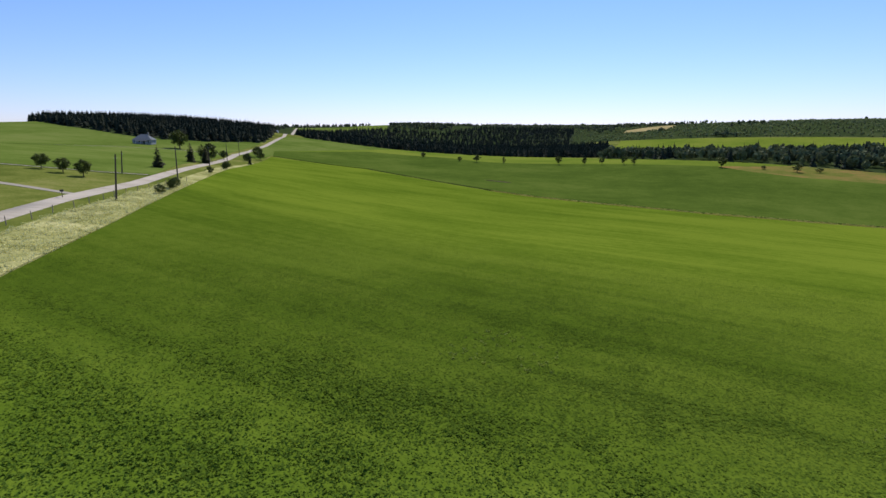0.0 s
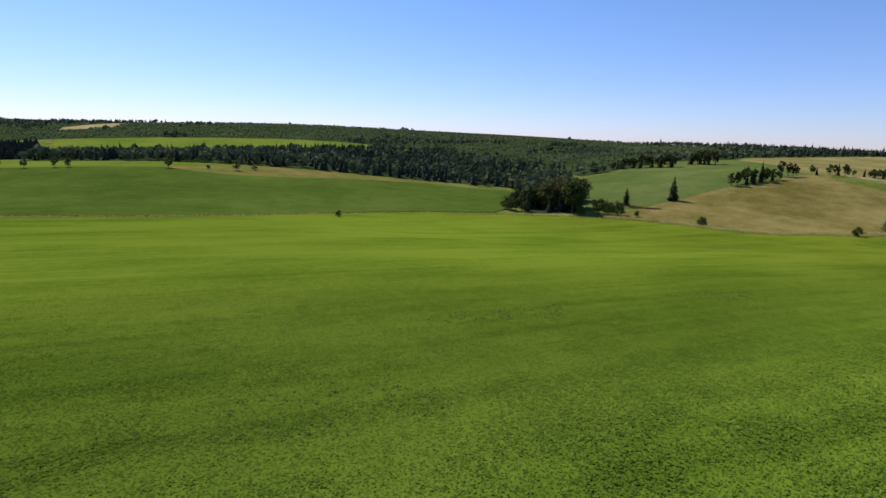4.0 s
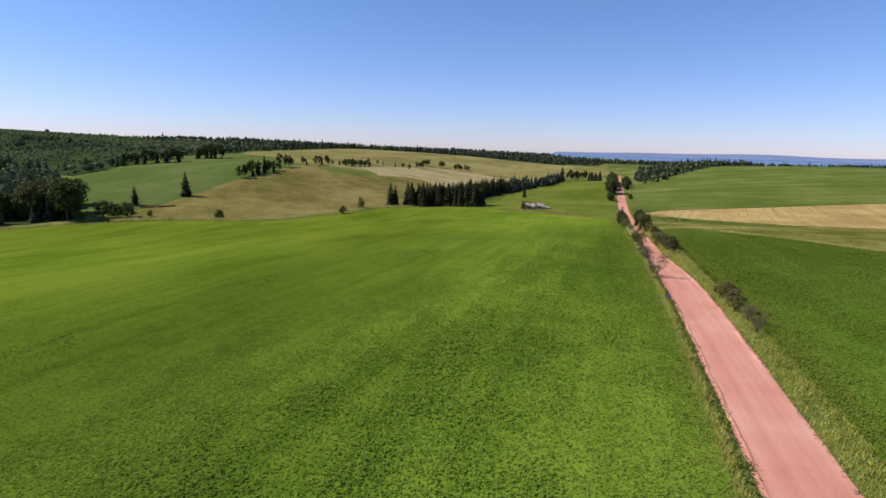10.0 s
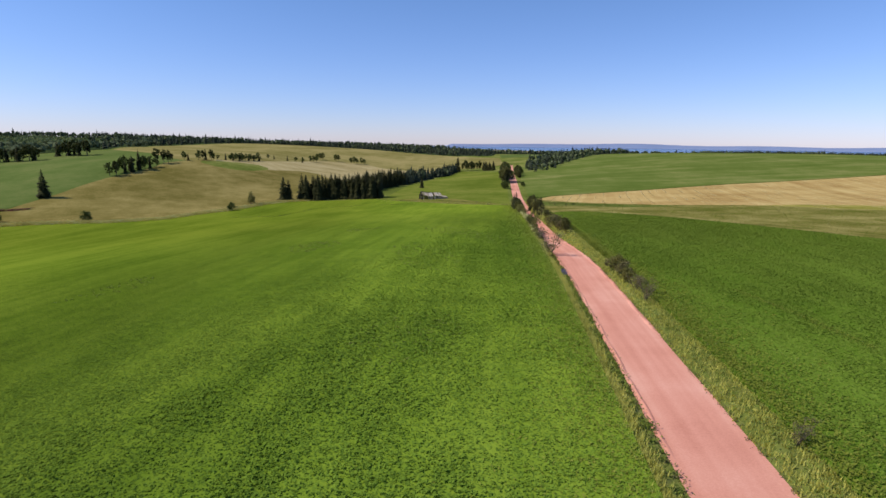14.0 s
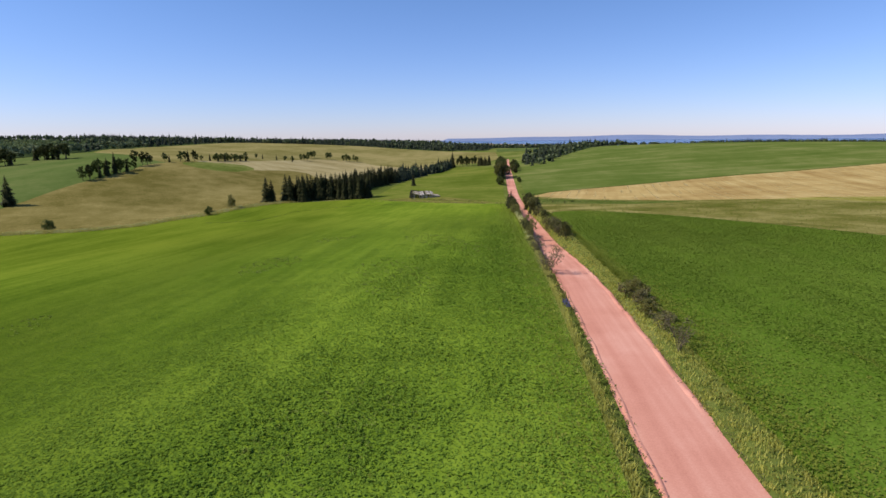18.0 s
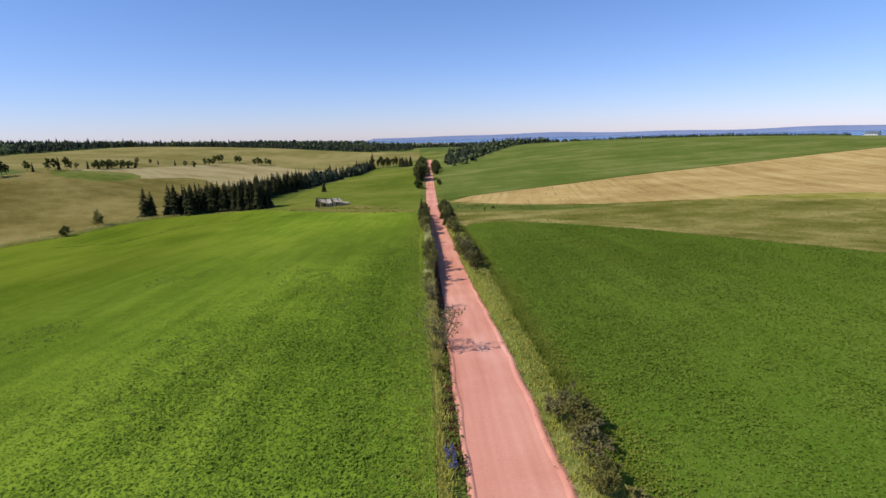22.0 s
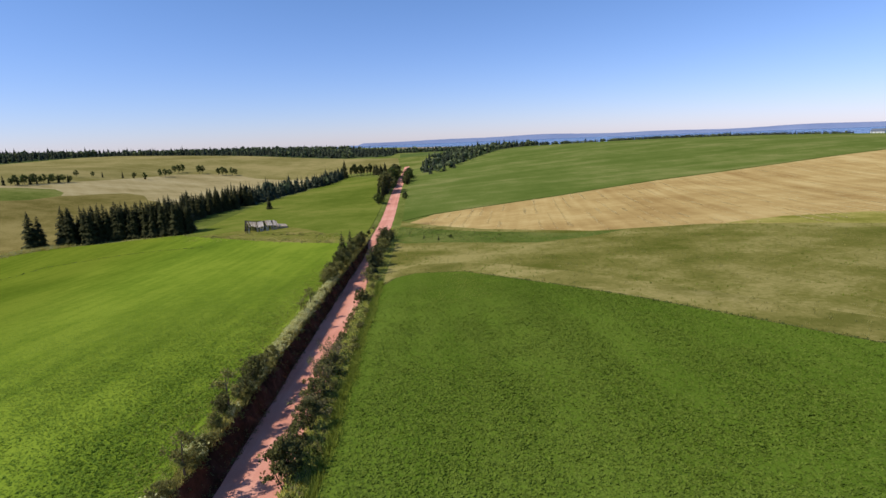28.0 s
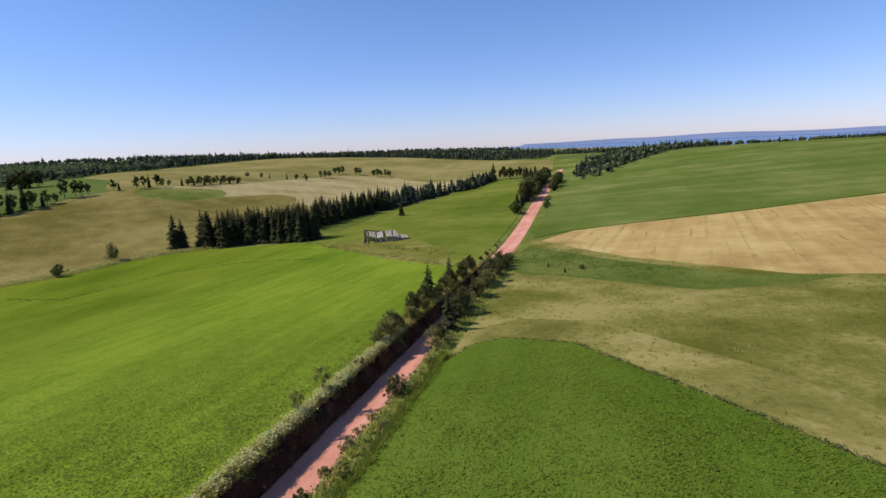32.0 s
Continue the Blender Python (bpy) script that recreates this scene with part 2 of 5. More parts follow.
M_INLET = land("reddish_stubble", (0.30, 0.205, 0.13), (0.37, 0.26, 0.175), (0.43, 0.32, 0.22), 90, 20, 4.0)
M_LEAF_CLOVER = leafy("clover_leaf", (0.042, 0.077, 0.009), (0.095, 0.145, 0.017), 0.6, 0.18, CLOVER_LEAF_TONES, 11.0, 1.0, True)
M_LEAF_SOY = leafy("soy_leaf", (0.098, 0.170, 0.017), (0.174, 0.254, 0.036), 0.6, 0.25, DULL, 6.0, 0.6, True)
M_GRASS = leafy("verge_grass", (0.25, 0.27, 0.03), (0.62, 0.585, 0.15), 0.7, 0.42)
M_WILD = leafy("wild_grass", (0.33, 0.345, 0.11), (0.72, 0.70, 0.34), 0.7, 0.4)
M_STRAW = leafy("straw_grass", (0.28, 0.265, 0.06), (0.56, 0.50, 0.16), 0.7, 0.4)
M_DRYBLADE = leafy("dry_pasture_blades", (0.20, 0.19, 0.045), (0.38, 0.34, 0.11), 0.7, 0.3)
M_EDGE = leafy("field_edge_blades", (0.12, 0.165, 0.014), (0.27, 0.30, 0.05), 0.7, 0.35)
M_STRAWROW = leafy("cut_straw", (0.46, 0.35, 0.145), (0.62, 0.50, 0.23), 0.8, 0.2)
M_WEED = leafy("green_weeds", (0.10, 0.145, 0.015), (0.25, 0.30, 0.06), 0.7, 0.35)
M_SPRUCE = leafy("spruce_needles", (0.020, 0.023, 0.009), (0.058, 0.060, 0.021), 0.7, 0.06)
M_PINE = leafy("pine_needles", (0.034, 0.042, 0.012), (0.10, 0.108, 0.032), 0.7, 0.15)
M_BROAD = leafy("broad_leaves", (0.036, 0.054, 0.013), (0.12, 0.148, 0.036), 0.6, 0.2)
M_HEDGE = leafy("hedge_leaves", (0.045, 0.05, 0.016), (0.15, 0.145, 0.045), 0.6, 0.2)
M_ALDER = leafy("alder_leaves", (0.10, 0.10, 0.026), (0.30, 0.285, 0.085), 0.6, 0.35)
M_RUSSET = leafy("russet_leaves", (0.085, 0.078, 0.030), (0.23, 0.205, 0.088), 0.7, 0.25)
# Greyed towards blue: some distance haze is put into this foliage colour
M_FARTREE = leafy("wood_foliage", (0.044, 0.060, 0.028), (0.175, 0.205, 0.095), 0.8, 0.16, None, 70.0, 1.0)
M_YOUNG = leafy("young_growth", (0.12, 0.16, 0.06), (0.27, 0.31, 0.13), 0.8, 0.35, None, 50.0, 0.9)
M_FARSPRUCE = leafy("wood_needles", (0.018, 0.026, 0.017), (0.058, 0.070, 0.040), 0.8, 0.03, None, 90.0, 0.8)
# Darker copy of the wood needles: the backlit woods' shade is in this colour
M_BACKLIT_NEEDLES = leafy("backlit_needles", (0.015, 0.022, 0.015), (0.036, 0.045, 0.027), 0.9, 0.02, None, 90.0, 0.8)
M_BARK = plain("bark", (0.05, 0.04, 0.03), (0.14, 0.11, 0.085), 0.15, 0.95, squash=(1, 1, 0.2))
M_TWIG = plain("grey_twig", (0.085, 0.066, 0.045), (0.21, 0.17, 0.115), 0.2, 0.9)


def road_material(name, dark, mid, light, turn):
    m, nt, b, co = base_mat(name, 1.0, 0.0)
    broad = noise_at(nt, co, 9.0, 4)
    ruts = noise_at(nt, co, 1.1, 2, (1, 0.02, 1), turn)
    fine = noise_at(nt, co, 0.12, 4, rough=0.7)
    val = mixed(nt, ruts, mixed(nt, broad, scaled(nt, fine, 0.25), 0.4), 0.35)
    nt.links.new(ramp(nt, val, [(0.36, dark), (0.5, mid), (0.64, light)]), b.inputs["Base Color"])
    bp = node(nt, "ShaderNodeBump", Strength=0.5, Distance=0.04)
    nt.links.new(val, bp.inputs["Height"])
    nt.links.new(bp.outputs[0], b.inputs["Normal"])
    return m


M_CLAY = road_material("red_clay_road", (0.50, 0.205, 0.14), (0.63, 0.29, 0.205), (0.72, 0.385, 0.285), 1.6)
# Red bank clay, darkened to carry the shade of the sunken road
M_SHADED_BANK = land("shaded_clay_bank", (0.05, 0.024, 0.014), (0.10, 0.042, 0.026), (0.17, 0.07, 0.045), 6, 1.5, 0.3, bump=0.6)
M_PAVED = road_material("worn_chip_road", (0.34, 0.30, 0.235), (0.44, 0.395, 0.32), (0.52, 0.47, 0.39), 45)
M_TRACK = road_material("gravel_track", (0.26, 0.24, 0.19), (0.34, 0.31, 0.25), (0.4, 0.37, 0.31), 10)


# ---- the lie of the land ----
BASE_HEIGHT = 26.3
FAR_HILLS = [(-1800, -600, 1100, 24.5), (-300, -1500, 900, 30.9), (-1500, 600, 800, 13.0), (600, 1800, 1200, -59.0),
             (400, 200, 900, -37.6), (-300, 600, 600, 29.1), (-700, -200, 500, -70.4), (300, 900, 500, 49.0),
             (320, 950, 297, -6.9), (-1000, -700, 297, -15.5), (-10, 620, 297, -3.0), (-10, 1280, 297, -13.2),
             (-340, -370, 297, 30.0), (-410, -640, 150, 14.0), (-420, -860, 170, -11.0), (-550, 1850, 380, 14.0), (300, 1750, 500, 11.0), (-650, -1450, 450, -22.0), (-1500, -1250, 350, -14.0), (-1700, -520, 230, -16.0), (-1420, 330, 330, 6.0), (-1330, -830, 170, 14.0), (-1000, -40, 297, 36.0), (-1000, 1280, 297, -28.8), (-670, -700, 297, 12.2),
             (-340, 290, 297, -8.1), (-1000, 950, 297, 18.5), (650, -40, 297, 8.4), (-10, 950, 297, -17.5),
             (-1000, 620, 297, -12.0), (-1000, -370, 297, -19.7), (-670, 1280, 297, -6.9)]
NEAR_ROLLS = [(-150, 400, 135, -5.6), (-225, 90, 68, -4.4), (-300, 100, 135, -7.2), (-150, 240, 68, -2.8), (0, 315, 68, -4.5),
              (-150, 700, 135, -21.1), (-450, 250, 135, -12.8), (150, 250, 135, 2.2), (-150, 15, 68, 4.3), (-300, 550, 135, 17.8),
              (0, -200, 135, 15.9), (-300, -200, 135, -9.5), (150, 400, 135, -11.4), (-450, 100, 135, 15.5), (0, 90, 68, 4.0),
              (-450, 700, 135, -9.7), (-150, 550, 135, -17.8), (-150, 315, 68, -3.5), (-150, -60, 68, -4.1), (-450, -50, 135, 5.5), (300, 250, 135, -4.9),
              (-250, 370, 62, 7.9), (-250, 295, 62, 5.4), (-250, 445, 62, 2.6), (-325, 370, 62, 1.3), (-325, 220, 62, -2.2), (-175, 295, 62, -2.3), (-175, 220, 62, -0.9)]
ROAD_HALF = 2.7


def road_x(y):
    """The red road's middle line."""
    return 8.9 - 0.0265 * y + 0.45 * np.exp(-((y - 85.0) / 45.0) ** 2) + 0.000022 * np.maximum(y - 250.0, 0.0) ** 2


def smooth(a, b, v):
    t = np.clip((v - a) / (b - a), 0, 1)
    return t * t * (3 - 2 * t)


def road_cut(y):
    """How deep the road lies below the fields."""
    return 0.25 + 1.85 * smooth(90, 150, y) * (1 - smooth(235, 290, y))


def bank_in(y):
    """How far the sunken stretch's left bank stands in towards the road."""
    return 0.5 * smooth(128, 152, y) * (1 - smooth(262, 280, y))


def height(x, y):
    x, y = np.asarray(x, float), np.asarray(y, float)
    z = np.full(np.broadcast(x, y).shape, BASE_HEIGHT)
    for px, py, s, a in FAR_HILLS + NEAR_ROLLS:
        z = z + a * np.exp(-((x - px) ** 2 + (y - py) ** 2) / (2 * s * s))
    side = np.abs(x - road_x(y))
    left = x < road_x(y)
    steep = smooth(95, 140, y) * left
    side = side + bank_in(y) * left
    inside = 1 - smooth(ROAD_HALF + 0.1 - 0.1 * steep, ROAD_HALF + 1.25 - 0.65 * steep, side)
    along = smooth(-80, -50, y) * (1 - smooth(640, 700, y))
    z = z - road_cut(y) * inside * along
    z = z + 0.15 * road_cut(y) * along * (1 - smooth(0.0, 1.4, np.abs(side - ROAD_HALF - 1.4)))
    r = np.hypot(x, y)
    return z - 45 * smooth(2300, 3200, r)


def ground_z(x, y):
    return float(height(x, y))


# Plan outlines, in metres: (name, label, crop height, material, corners)
def beside(y0, y1, step, off):
    return [(float(road_x(y)) + off, y) for y in np.arange(y0, y1 + 0.1 * (1 if y1 > y0 else -1), step)]


BEHIND = [(-20, 835), (28, 815), (62, 935), (-24, 930)]
INLET = [(-90, 1440), (520, 1500), (560, 2260), (250, 2300), (-90, 2200), (-60, 1700)]
PLAN = [
    # Left edge drawn in on the sunken stretch; dark bank colour stands for shadow there
    ("road", "straight red clay country road, pale and rutted", 0.0, M_CLAY,
     [(x + 0.75 * float(smooth(105, 130, y) * (1 - smooth(255, 275, y))) + 0.05 * math.sin(y * 0.9) + 0.06 * math.sin(y * 0.37), y) for x, y in beside(-70, 690, 5, -ROAD_HALF)] + [(x + 0.05 * math.sin(y * 0.8) + 0.06 * math.sin(y * 0.31), y) for x, y in beside(690, -70, -5, ROAD_HALF)]),
    ("road_paved", "worn light grey rural road climbing to a wooded hill", 0.02, M_PAVED,
     [(9.6, -50.6), (-34.4, -91.1), (-50.4, -105.6), (-79.4, -128.6), (-136.4, -185.6), (-245.4, -292.6), (-323.4, -349.6), (-420.4, -427.6), (-640.4, -639.6), (-905.4, -904.6), (-1100.4, -1079.6), (-1104, -1076), (-909, -898), (-636, -646), (-419, -431), (-321, -353), (-242.2, -295.8), (-134.2, -188.3), (-77.2, -131.8), (-48.7, -108.8), (-32.2, -94.3), (11.8, -53.8)]),
    ("track", "gravel driveway across the grass", 0.02, M_TRACK,
     [(-54.5, -113.4), (-50.7, -124.1), (-40.7, -150.2), (-20.6, -200.2), (-22.4, -200.8), (-42.8, -150.8), (-52.8, -124.4), (-56.0, -114.6)]),
    ("track", "gravel lane past three small trees", 0.02, M_TRACK,
     [(-92.2, -146.8), (-80.2, -150.6), (-62.4, -163.6), (-40.5, -190.2), (-42.0, -190.8), (-63.6, -165.4), (-80.8, -152.4), (-92.8, -149.2)]),
    ("track", "pale lane leading to the farmhouse", 0.02, M_TRACK,
     [(-233.8, -291.6), (-220.6, -318.8), (-190.0, -331.0), (-130.0, -326.8), (-130.0, -329.2), (-190.0, -334.0), (-222.4, -321.2), (-236.2, -293.4)]),
    ("crop_field", "bright green clover field sloping to a hedge", 0.28, M_CLOVER,
     beside(-22, 126, 8, -4.3) + [(x + float(bank_in(y)), y) for x, y in beside(134, 188, 8, -3.9) + beside(196, 255, 8, -5.2)] + [(-4, 262), (-29, 281), (-55, 303), (-84, 326), (-108, 320), (-128, 314), (-138, 304), (-143, 290), (-147, 276), (-156, 258), (-161, 241), (-174, 227), (-198, 213), (-218, 198), (-236, 179), (-254, 151),
      (-266, 113), (-262, 85), (-254, 55), (-238, 18), (-228, -12), (-227, -50), (-228, -82), (-234, -106), (-252, -152), (-266, -185), (-277, -214), (-272, -240), (-266, -285), (-146, -181), (-76, -113), (-46, -84), (-22, -62)]),
    ("crop_field", "deep green leafy crop beside the red road", 0.35, M_SOY,
     [(x + 0.65 * float(smooth(105, 145, y)), y) for x, y in beside(-40, 192, 8, 5.45)] + [(12.0, 200), (15.5, 203), (24, 201.5), (36.5, 186.7), (45.5, 175.7), (58.5, 157.7), (72.5, 139.7), (129, 103), (200, 70), (260, 20), (260, -60)]),
    ("pasture", "yellow-green grass below the stubble", 0.08, M_YELLOWISH,
     [(96, 245.5), (128, 230), (200, 205), (290, 190), (304, 228), (206, 236), (140, 252), (116, 252)]),
    ("stubble_field", "golden cut stubble field with faint rows", 0.08, M_STUBBLE,
     [(10, 311), (36, 272), (62, 248), (92, 246), (128, 230), (200, 205), (290, 190), (380, 260), (430, 480), (328, 452), (260, 434), (203, 415), (140, 390), (80, 357), (36, 339), (20, 331)]),
    ("meadow", "green hay meadow rising to the skyline", 0.15, M_HAY,
     beside(318, 640, 14, 6.5) + [(60, 650), (110, 760), (240, 980), (520, 1250), (900, 1200), (1000, 600), (600, 430), (430, 482), (328, 454), (260, 436), (203, 417), (140, 392), (80, 359), (36, 341), (20, 333)]),
    ("pasture", "pale dry grass strip along the leafy crop", 0.1, M_DRYSTRIP,
     [(12.5, 200), (15.5, 203), (24, 201.5), (36.5, 186.7), (45.5, 175.7), (58.5, 157.7), (72.5, 139.7), (129, 103), (200, 70), (205, 77), (134, 113), (80, 149), (66, 165), (53, 183), (43, 196), (27, 213), (16, 214), (9.3, 206)]),
    ("pasture", "rank green weedy grass below the stubble", 0.1, M_WEEDY,
     [(8, 300), (18, 287), (33, 268), (54, 248), (70, 246), (58, 238), (44, 234), (31, 242), (21, 249), (11, 253), (6, 262), (4.5, 285)]),
    ("pasture", "rough olive pasture with dry patches", 0.1, M_PASTURE,
     beside(192, 318, 9, 6.3) + [(10, 311), (36, 272), (62, 248), (92, 246), (128, 230), (200, 205), (290, 190), (300, 60), (260, 20), (200, 70), (129, 103), (72.5, 139.7), (58.5, 157.7), (45.5, 175.7), (36.5, 186.7), (24, 201.5), (15.5, 203), (12.5, 200)]),
    ("pasture", "rough dry grass round the fallen barn", 0.12, M_ROUGH,
     [(-76, 309), (-66, 302), (-52, 294), (-30, 279), (-14, 268), (-9.5, 284), (-20, 300), (-30, 316), (-40, 327), (-62, 327), (-72, 320)]),
    ("meadow", "mown green meadow behind the fallen barn", 0.12, M_BARNFIELD,
     beside(258, 585, 10, -5.2) + [(-20, 592), (-60, 660), (-74, 700), (-80, 600), (-74, 504), (-80, 423), (-80, 345), (-82, 318), (-60, 296), (-29, 276), (-8, 256)]),
    ("meadow", "small green patch in the dry pasture", 0.1, M_GROUND,
     [(-242, 406), (-236, 396), (-222, 389), (-206, 390), (-198, 402), (-197, 426), (-204, 440), (-217, 452), (-231, 440), (-240, 424)]),
    ("meadow", "pale cut hayfield below the hilltop tree row", 0.12, M_PALE,
     [(-94, 424), (-137, 429), (-157, 445), (-171, 468), (-185, 474), (-191, 451), (-194, 432), (-197, 426), (-204, 440), (-217, 452), (-231, 440), (-240, 424), (-246, 430), (-243, 450), (-241, 475), (-244, 505), (-244, 560),
      (-247, 620), (-249, 680), (-235, 711), (-213, 727), (-191, 720), (-170, 703), (-140, 694), (-92, 680), (-88, 560)]),
    ("pasture", "tan dry pasture running up from the hedge", 0.1, M_BROWN,
     [(-230, 208), (-200, 219), (-178, 230), (-165, 242), (-160, 260), (-150, 282), (-145, 300), (-136, 316), (-118, 330), (-104, 350), (-94, 424), (-137, 429), (-157, 445), (-171, 468), (-185, 474), (-191, 451), (-194, 432), (-197, 426), (-198, 402), (-206, 390), (-222, 389), (-236, 396), (-242, 406), (-240, 424), (-246, 430), (-247, 405), (-249, 372), (-243, 350), (-243, 332), (-246, 310), (-246, 292), (-243, 270), (-241, 245)]),
    ("meadow", "blue-green meadow below dark woods", 0.12, M_GREENHILL,
     [(-252, 208), (-282, 224), (-330, 262), (-413, 329), (-429, 390), (-436, 463), (-391, 500), (-330, 470), (-262, 402), (-248, 395), (-243, 383), (-249, 372), (-243, 350), (-243, 332), (-246, 310), (-246, 292), (-243, 270), (-241, 245), (-240, 226)]),
    ("meadow", "olive hilltop meadow", 0.12, M_OLIVE,
     [(-391, 500), (-330, 470), (-262, 402), (-248, 395), (-246, 430), (-243, 450), (-241, 475), (-244, 505), (-244, 560), (-247, 620), (-249, 680), (-235, 711), (-213, 727), (-191, 720), (-170, 703), (-140, 694), (-92, 680), (-74, 705), (-40, 690), (-14, 710), (-22, 830), (-100, 880), (-260, 960), (-470, 985), (-500, 720)]),
    ("crop_field", "dark green crop field beyond the hedge", 0.25, M_DARKCROP,
     [(-232, -12), (-231, -50), (-232, -82), (-238, -106), (-256, -152), (-270, -185), (-281, -214), (-276, -240), (-272, -290), (-300, -318), (-400, -305), (-430, -240), (-415, -190), (-424, -130), (-428, -80), (-420, -20),
      (-396, 0), (-379, 28), (-377, 62), (-385, 95), (-392, 163), (-365, 221), (-295, 196), (-262, 152), (-270, 113), (-266, 85), (-258, 55), (-242, 18)]),
    ("meadow", "dry rusty knoll at the field's corner", 0.1, M_RUST,
     [(-420, -20), (-396, 0), (-379, 28), (-377, 62), (-385, 95), (-392, 163), (-408, 160), (-424, 90), (-440, 30)]),
    ("meadow", "bright meadow strip in front of the woods", 0.12, M_BRIGHT,
     [(-400, -305), (-300, -318), (-470, -322), (-505, -242), (-535, -163), (-508, -125), (-480, -58), (-440, 30), (-420, -20), (-428, -80), (-424, -130), (-415, -190), (-430, -240)]),
    ("meadow", "far bright green clearing among woods", 0.12, M_BRIGHT,
     [(-850, -182), (-698, -145), (-698, -60), (-698, 20), (-748, 106), (-752, 190), (-765, 256), (-800, 250), (-850, 200), (-880, 140), (-914, 15), (-957, -90), (-1016, -206)]),
    ("meadow", "pale open slope high in the woods", 0.12, M_PALE,
     [(-1250, -250), (-1275, -160), (-1400, -165), (-1560, -175), (-1560, -215), (-1340, -262)]),
    ("meadow", "smooth green hillside across the paved road", 0.12, M_LAWN,
     [(-40, -190), (-62, -163), (-80, -150), (-92, -146), (-136, -196), (-245, -303), (-323, -360), (-418, -438), (-340, -374), (-318, -376), (-288, -378), (-264, -389), (-250, -412), (-250, -453), (-252, -507), (-262, -561), (-290, -661), (-345, -791), (60, -810), (200, -300)]),
    ("wild_strip", "pale seeding wild grass along the field edge", 0.15, M_WILDGROUND,
     [(-21, -62), (-46, -84.6), (-76, -113.6), (-92, -129), (-146, -182), (-205, -233.5), (-207, -236.5), (-147, -189), (-94, -138), (-74, -120), (-58, -106.5), (-42, -93), (-29, -82), (6, -50), (4, -42)]),
    ("meadow", "green grass between the paved road and the woods", 0.12, M_LAWN,
     [(-240, -268), (-300, -312), (-470, -323), (-450, -424), (-418, -430), (-321, -350.5), (-243, -289)]),
    ("meadow", "pale green field on the skyline", 0.12, M_LAWN,
     [(-985, -930), (-1130, -905), (-1187, -838), (-1385, -980), (-1190, -1000), (-1098, -1095)]),
    ("meadow", "far red clay field by the shore", 0.1, M_CLAYFIELD, [(60, 1120), (330, 1300), (420, 1290), (140, 1100)]),
    ("meadow", "pale green field behind the road's last trees", 0.12, M_GREENHILL, BEHIND),
    ("meadow", "pale reddish field above the inlet", 0.12, M_INLET, INLET[1:]),
]
SCRUB = [(-562, 324), (-545, 350), (-556, 408), (-560, 481), (-572, 600), (-640, 760), (-733, 771), (-690, 600), (-681, 501), (-660, 395), (-655, 375), (-610, 330)]
GAPS = [SCRUB, BEHIND, INLET, [(-1250, -250), (-1275, -160), (-1400, -165), (-1560, -175), (-1560, -215), (-1340, -262)]]
WOODS = [
    ("light green young growth in a felled clearing", 0.12, 6.5, SCRUB),
    ("dark spruce wood on the hill", 0.97, 6.0, [(-345, -790), (-290, -660), (-262, -560), (-252, -506), (-250, -452), (-250, -411), (-264, -388), (-288, -377), (-318, -374), (-340, -372), (-430, -455), (-910, -950), (-782, -1160), (-600, -1160)]),
    ("dark mixed wood behind the fields", 0.95, 6.4, [(-446, -425), (-470, -326), (-505, -246), (-535, -167), (-556, -123), (-690, -153), (-850, -190), (-935, -212), (-900, -290), (-901, -432), (-723, -660), (-600, -590)]),
    ("dark wood behind the first wood", 0.92, 10.0, [(-693, -662), (-790, -545), (-883, -423), (-938, -281), (-1500, -430), (-1470, -640), (-1200, -690), (-1180, -830), (-1130, -900), (-980, -920)]),
    ("round copse on the skyline", 0.5, 11, [(-1187, -832), (-1265, -690), (-1480, -800), (-1391, -975)]),
    ("green mixed wood in the valley", 0.34, 7.2, [(-512, -125), (-484, -58), (-444, 30), (-428, 90), (-412, 165), (-385, 232), (-300, 206), (-262, 168), (-276, 160), (-250, 176), (-246, 200), (-300, 232), (-420, 318), (-520, 345), (-640, 330), (-758, 258), (-745, 192), (-742, 104), (-692, 20), (-692, -60), (-694, -143), (-600, -130)]),
    ("mixed wood climbing the hill", 0.34, 10.6, [(-425, 335), (-520, 350), (-640, 335), (-765, 262), (-805, 256), (-858, 205), (-888, 142), (-922, 15), (-965, -92), (-1028, -212), (-1040, -260), (-900, -300), (-1100, -480), (-1500, -400), (-1560, 300), (-1250, 620), (-850, 800), (-700, 900), (-520, 760), (-505, 715), (-400, 506), (-445, 463), (-436, 390)]),
    ("dark wood edge behind the hilltop meadow", 0.85, 8.6, [(-505, 722), (-478, 985), (-265, 965), (-100, 885), (-35, 880), (-30, 1000), (-260, 1060), (-500, 1150), (-800, 950)]),
    ("wood along the far end of the red road", 0.6, 9, [(5, 534), (18, 531), (39, 560), (58, 627), (105, 765), (200, 960), (150, 980), (20, 760)]),
    ("thin dark wood along the skyline", 0.8, 4.6, [(312, 1000), (440, 955), (560, 925), (640, 890), (660, 925), (600, 985), (470, 1040), (350, 1085)]),
    ("wooded rise beyond the meadows", 0.5, 19, [(-900, 1500), (-640, 1430), (-420, 1480), (-250, 1600), (-150, 1750), (-300, 1950), (-900, 1900)]),
    ("dark wood along the far skyline", 0.6, 20, [(-1505, -420), (-1480, -650), (-1500, -810), (-1400, -985), (-1560, -1060), (-1900, -800), (-1960, -300), (-1640, -60)]),
    ("dark wood closing the far road", 0.8, 18, [(-790, -1165), (-915, -955), (-1100, -1105), (-1190, -1000), (-1385, -985), (-1300, -1250), (-950, -1330)]),
    ("far wood before the inlet", 0.7, 19, [(-270, 1290), (-40, 1260), (90, 1290), (130, 1400), (-60, 1440), (-280, 1440)]),
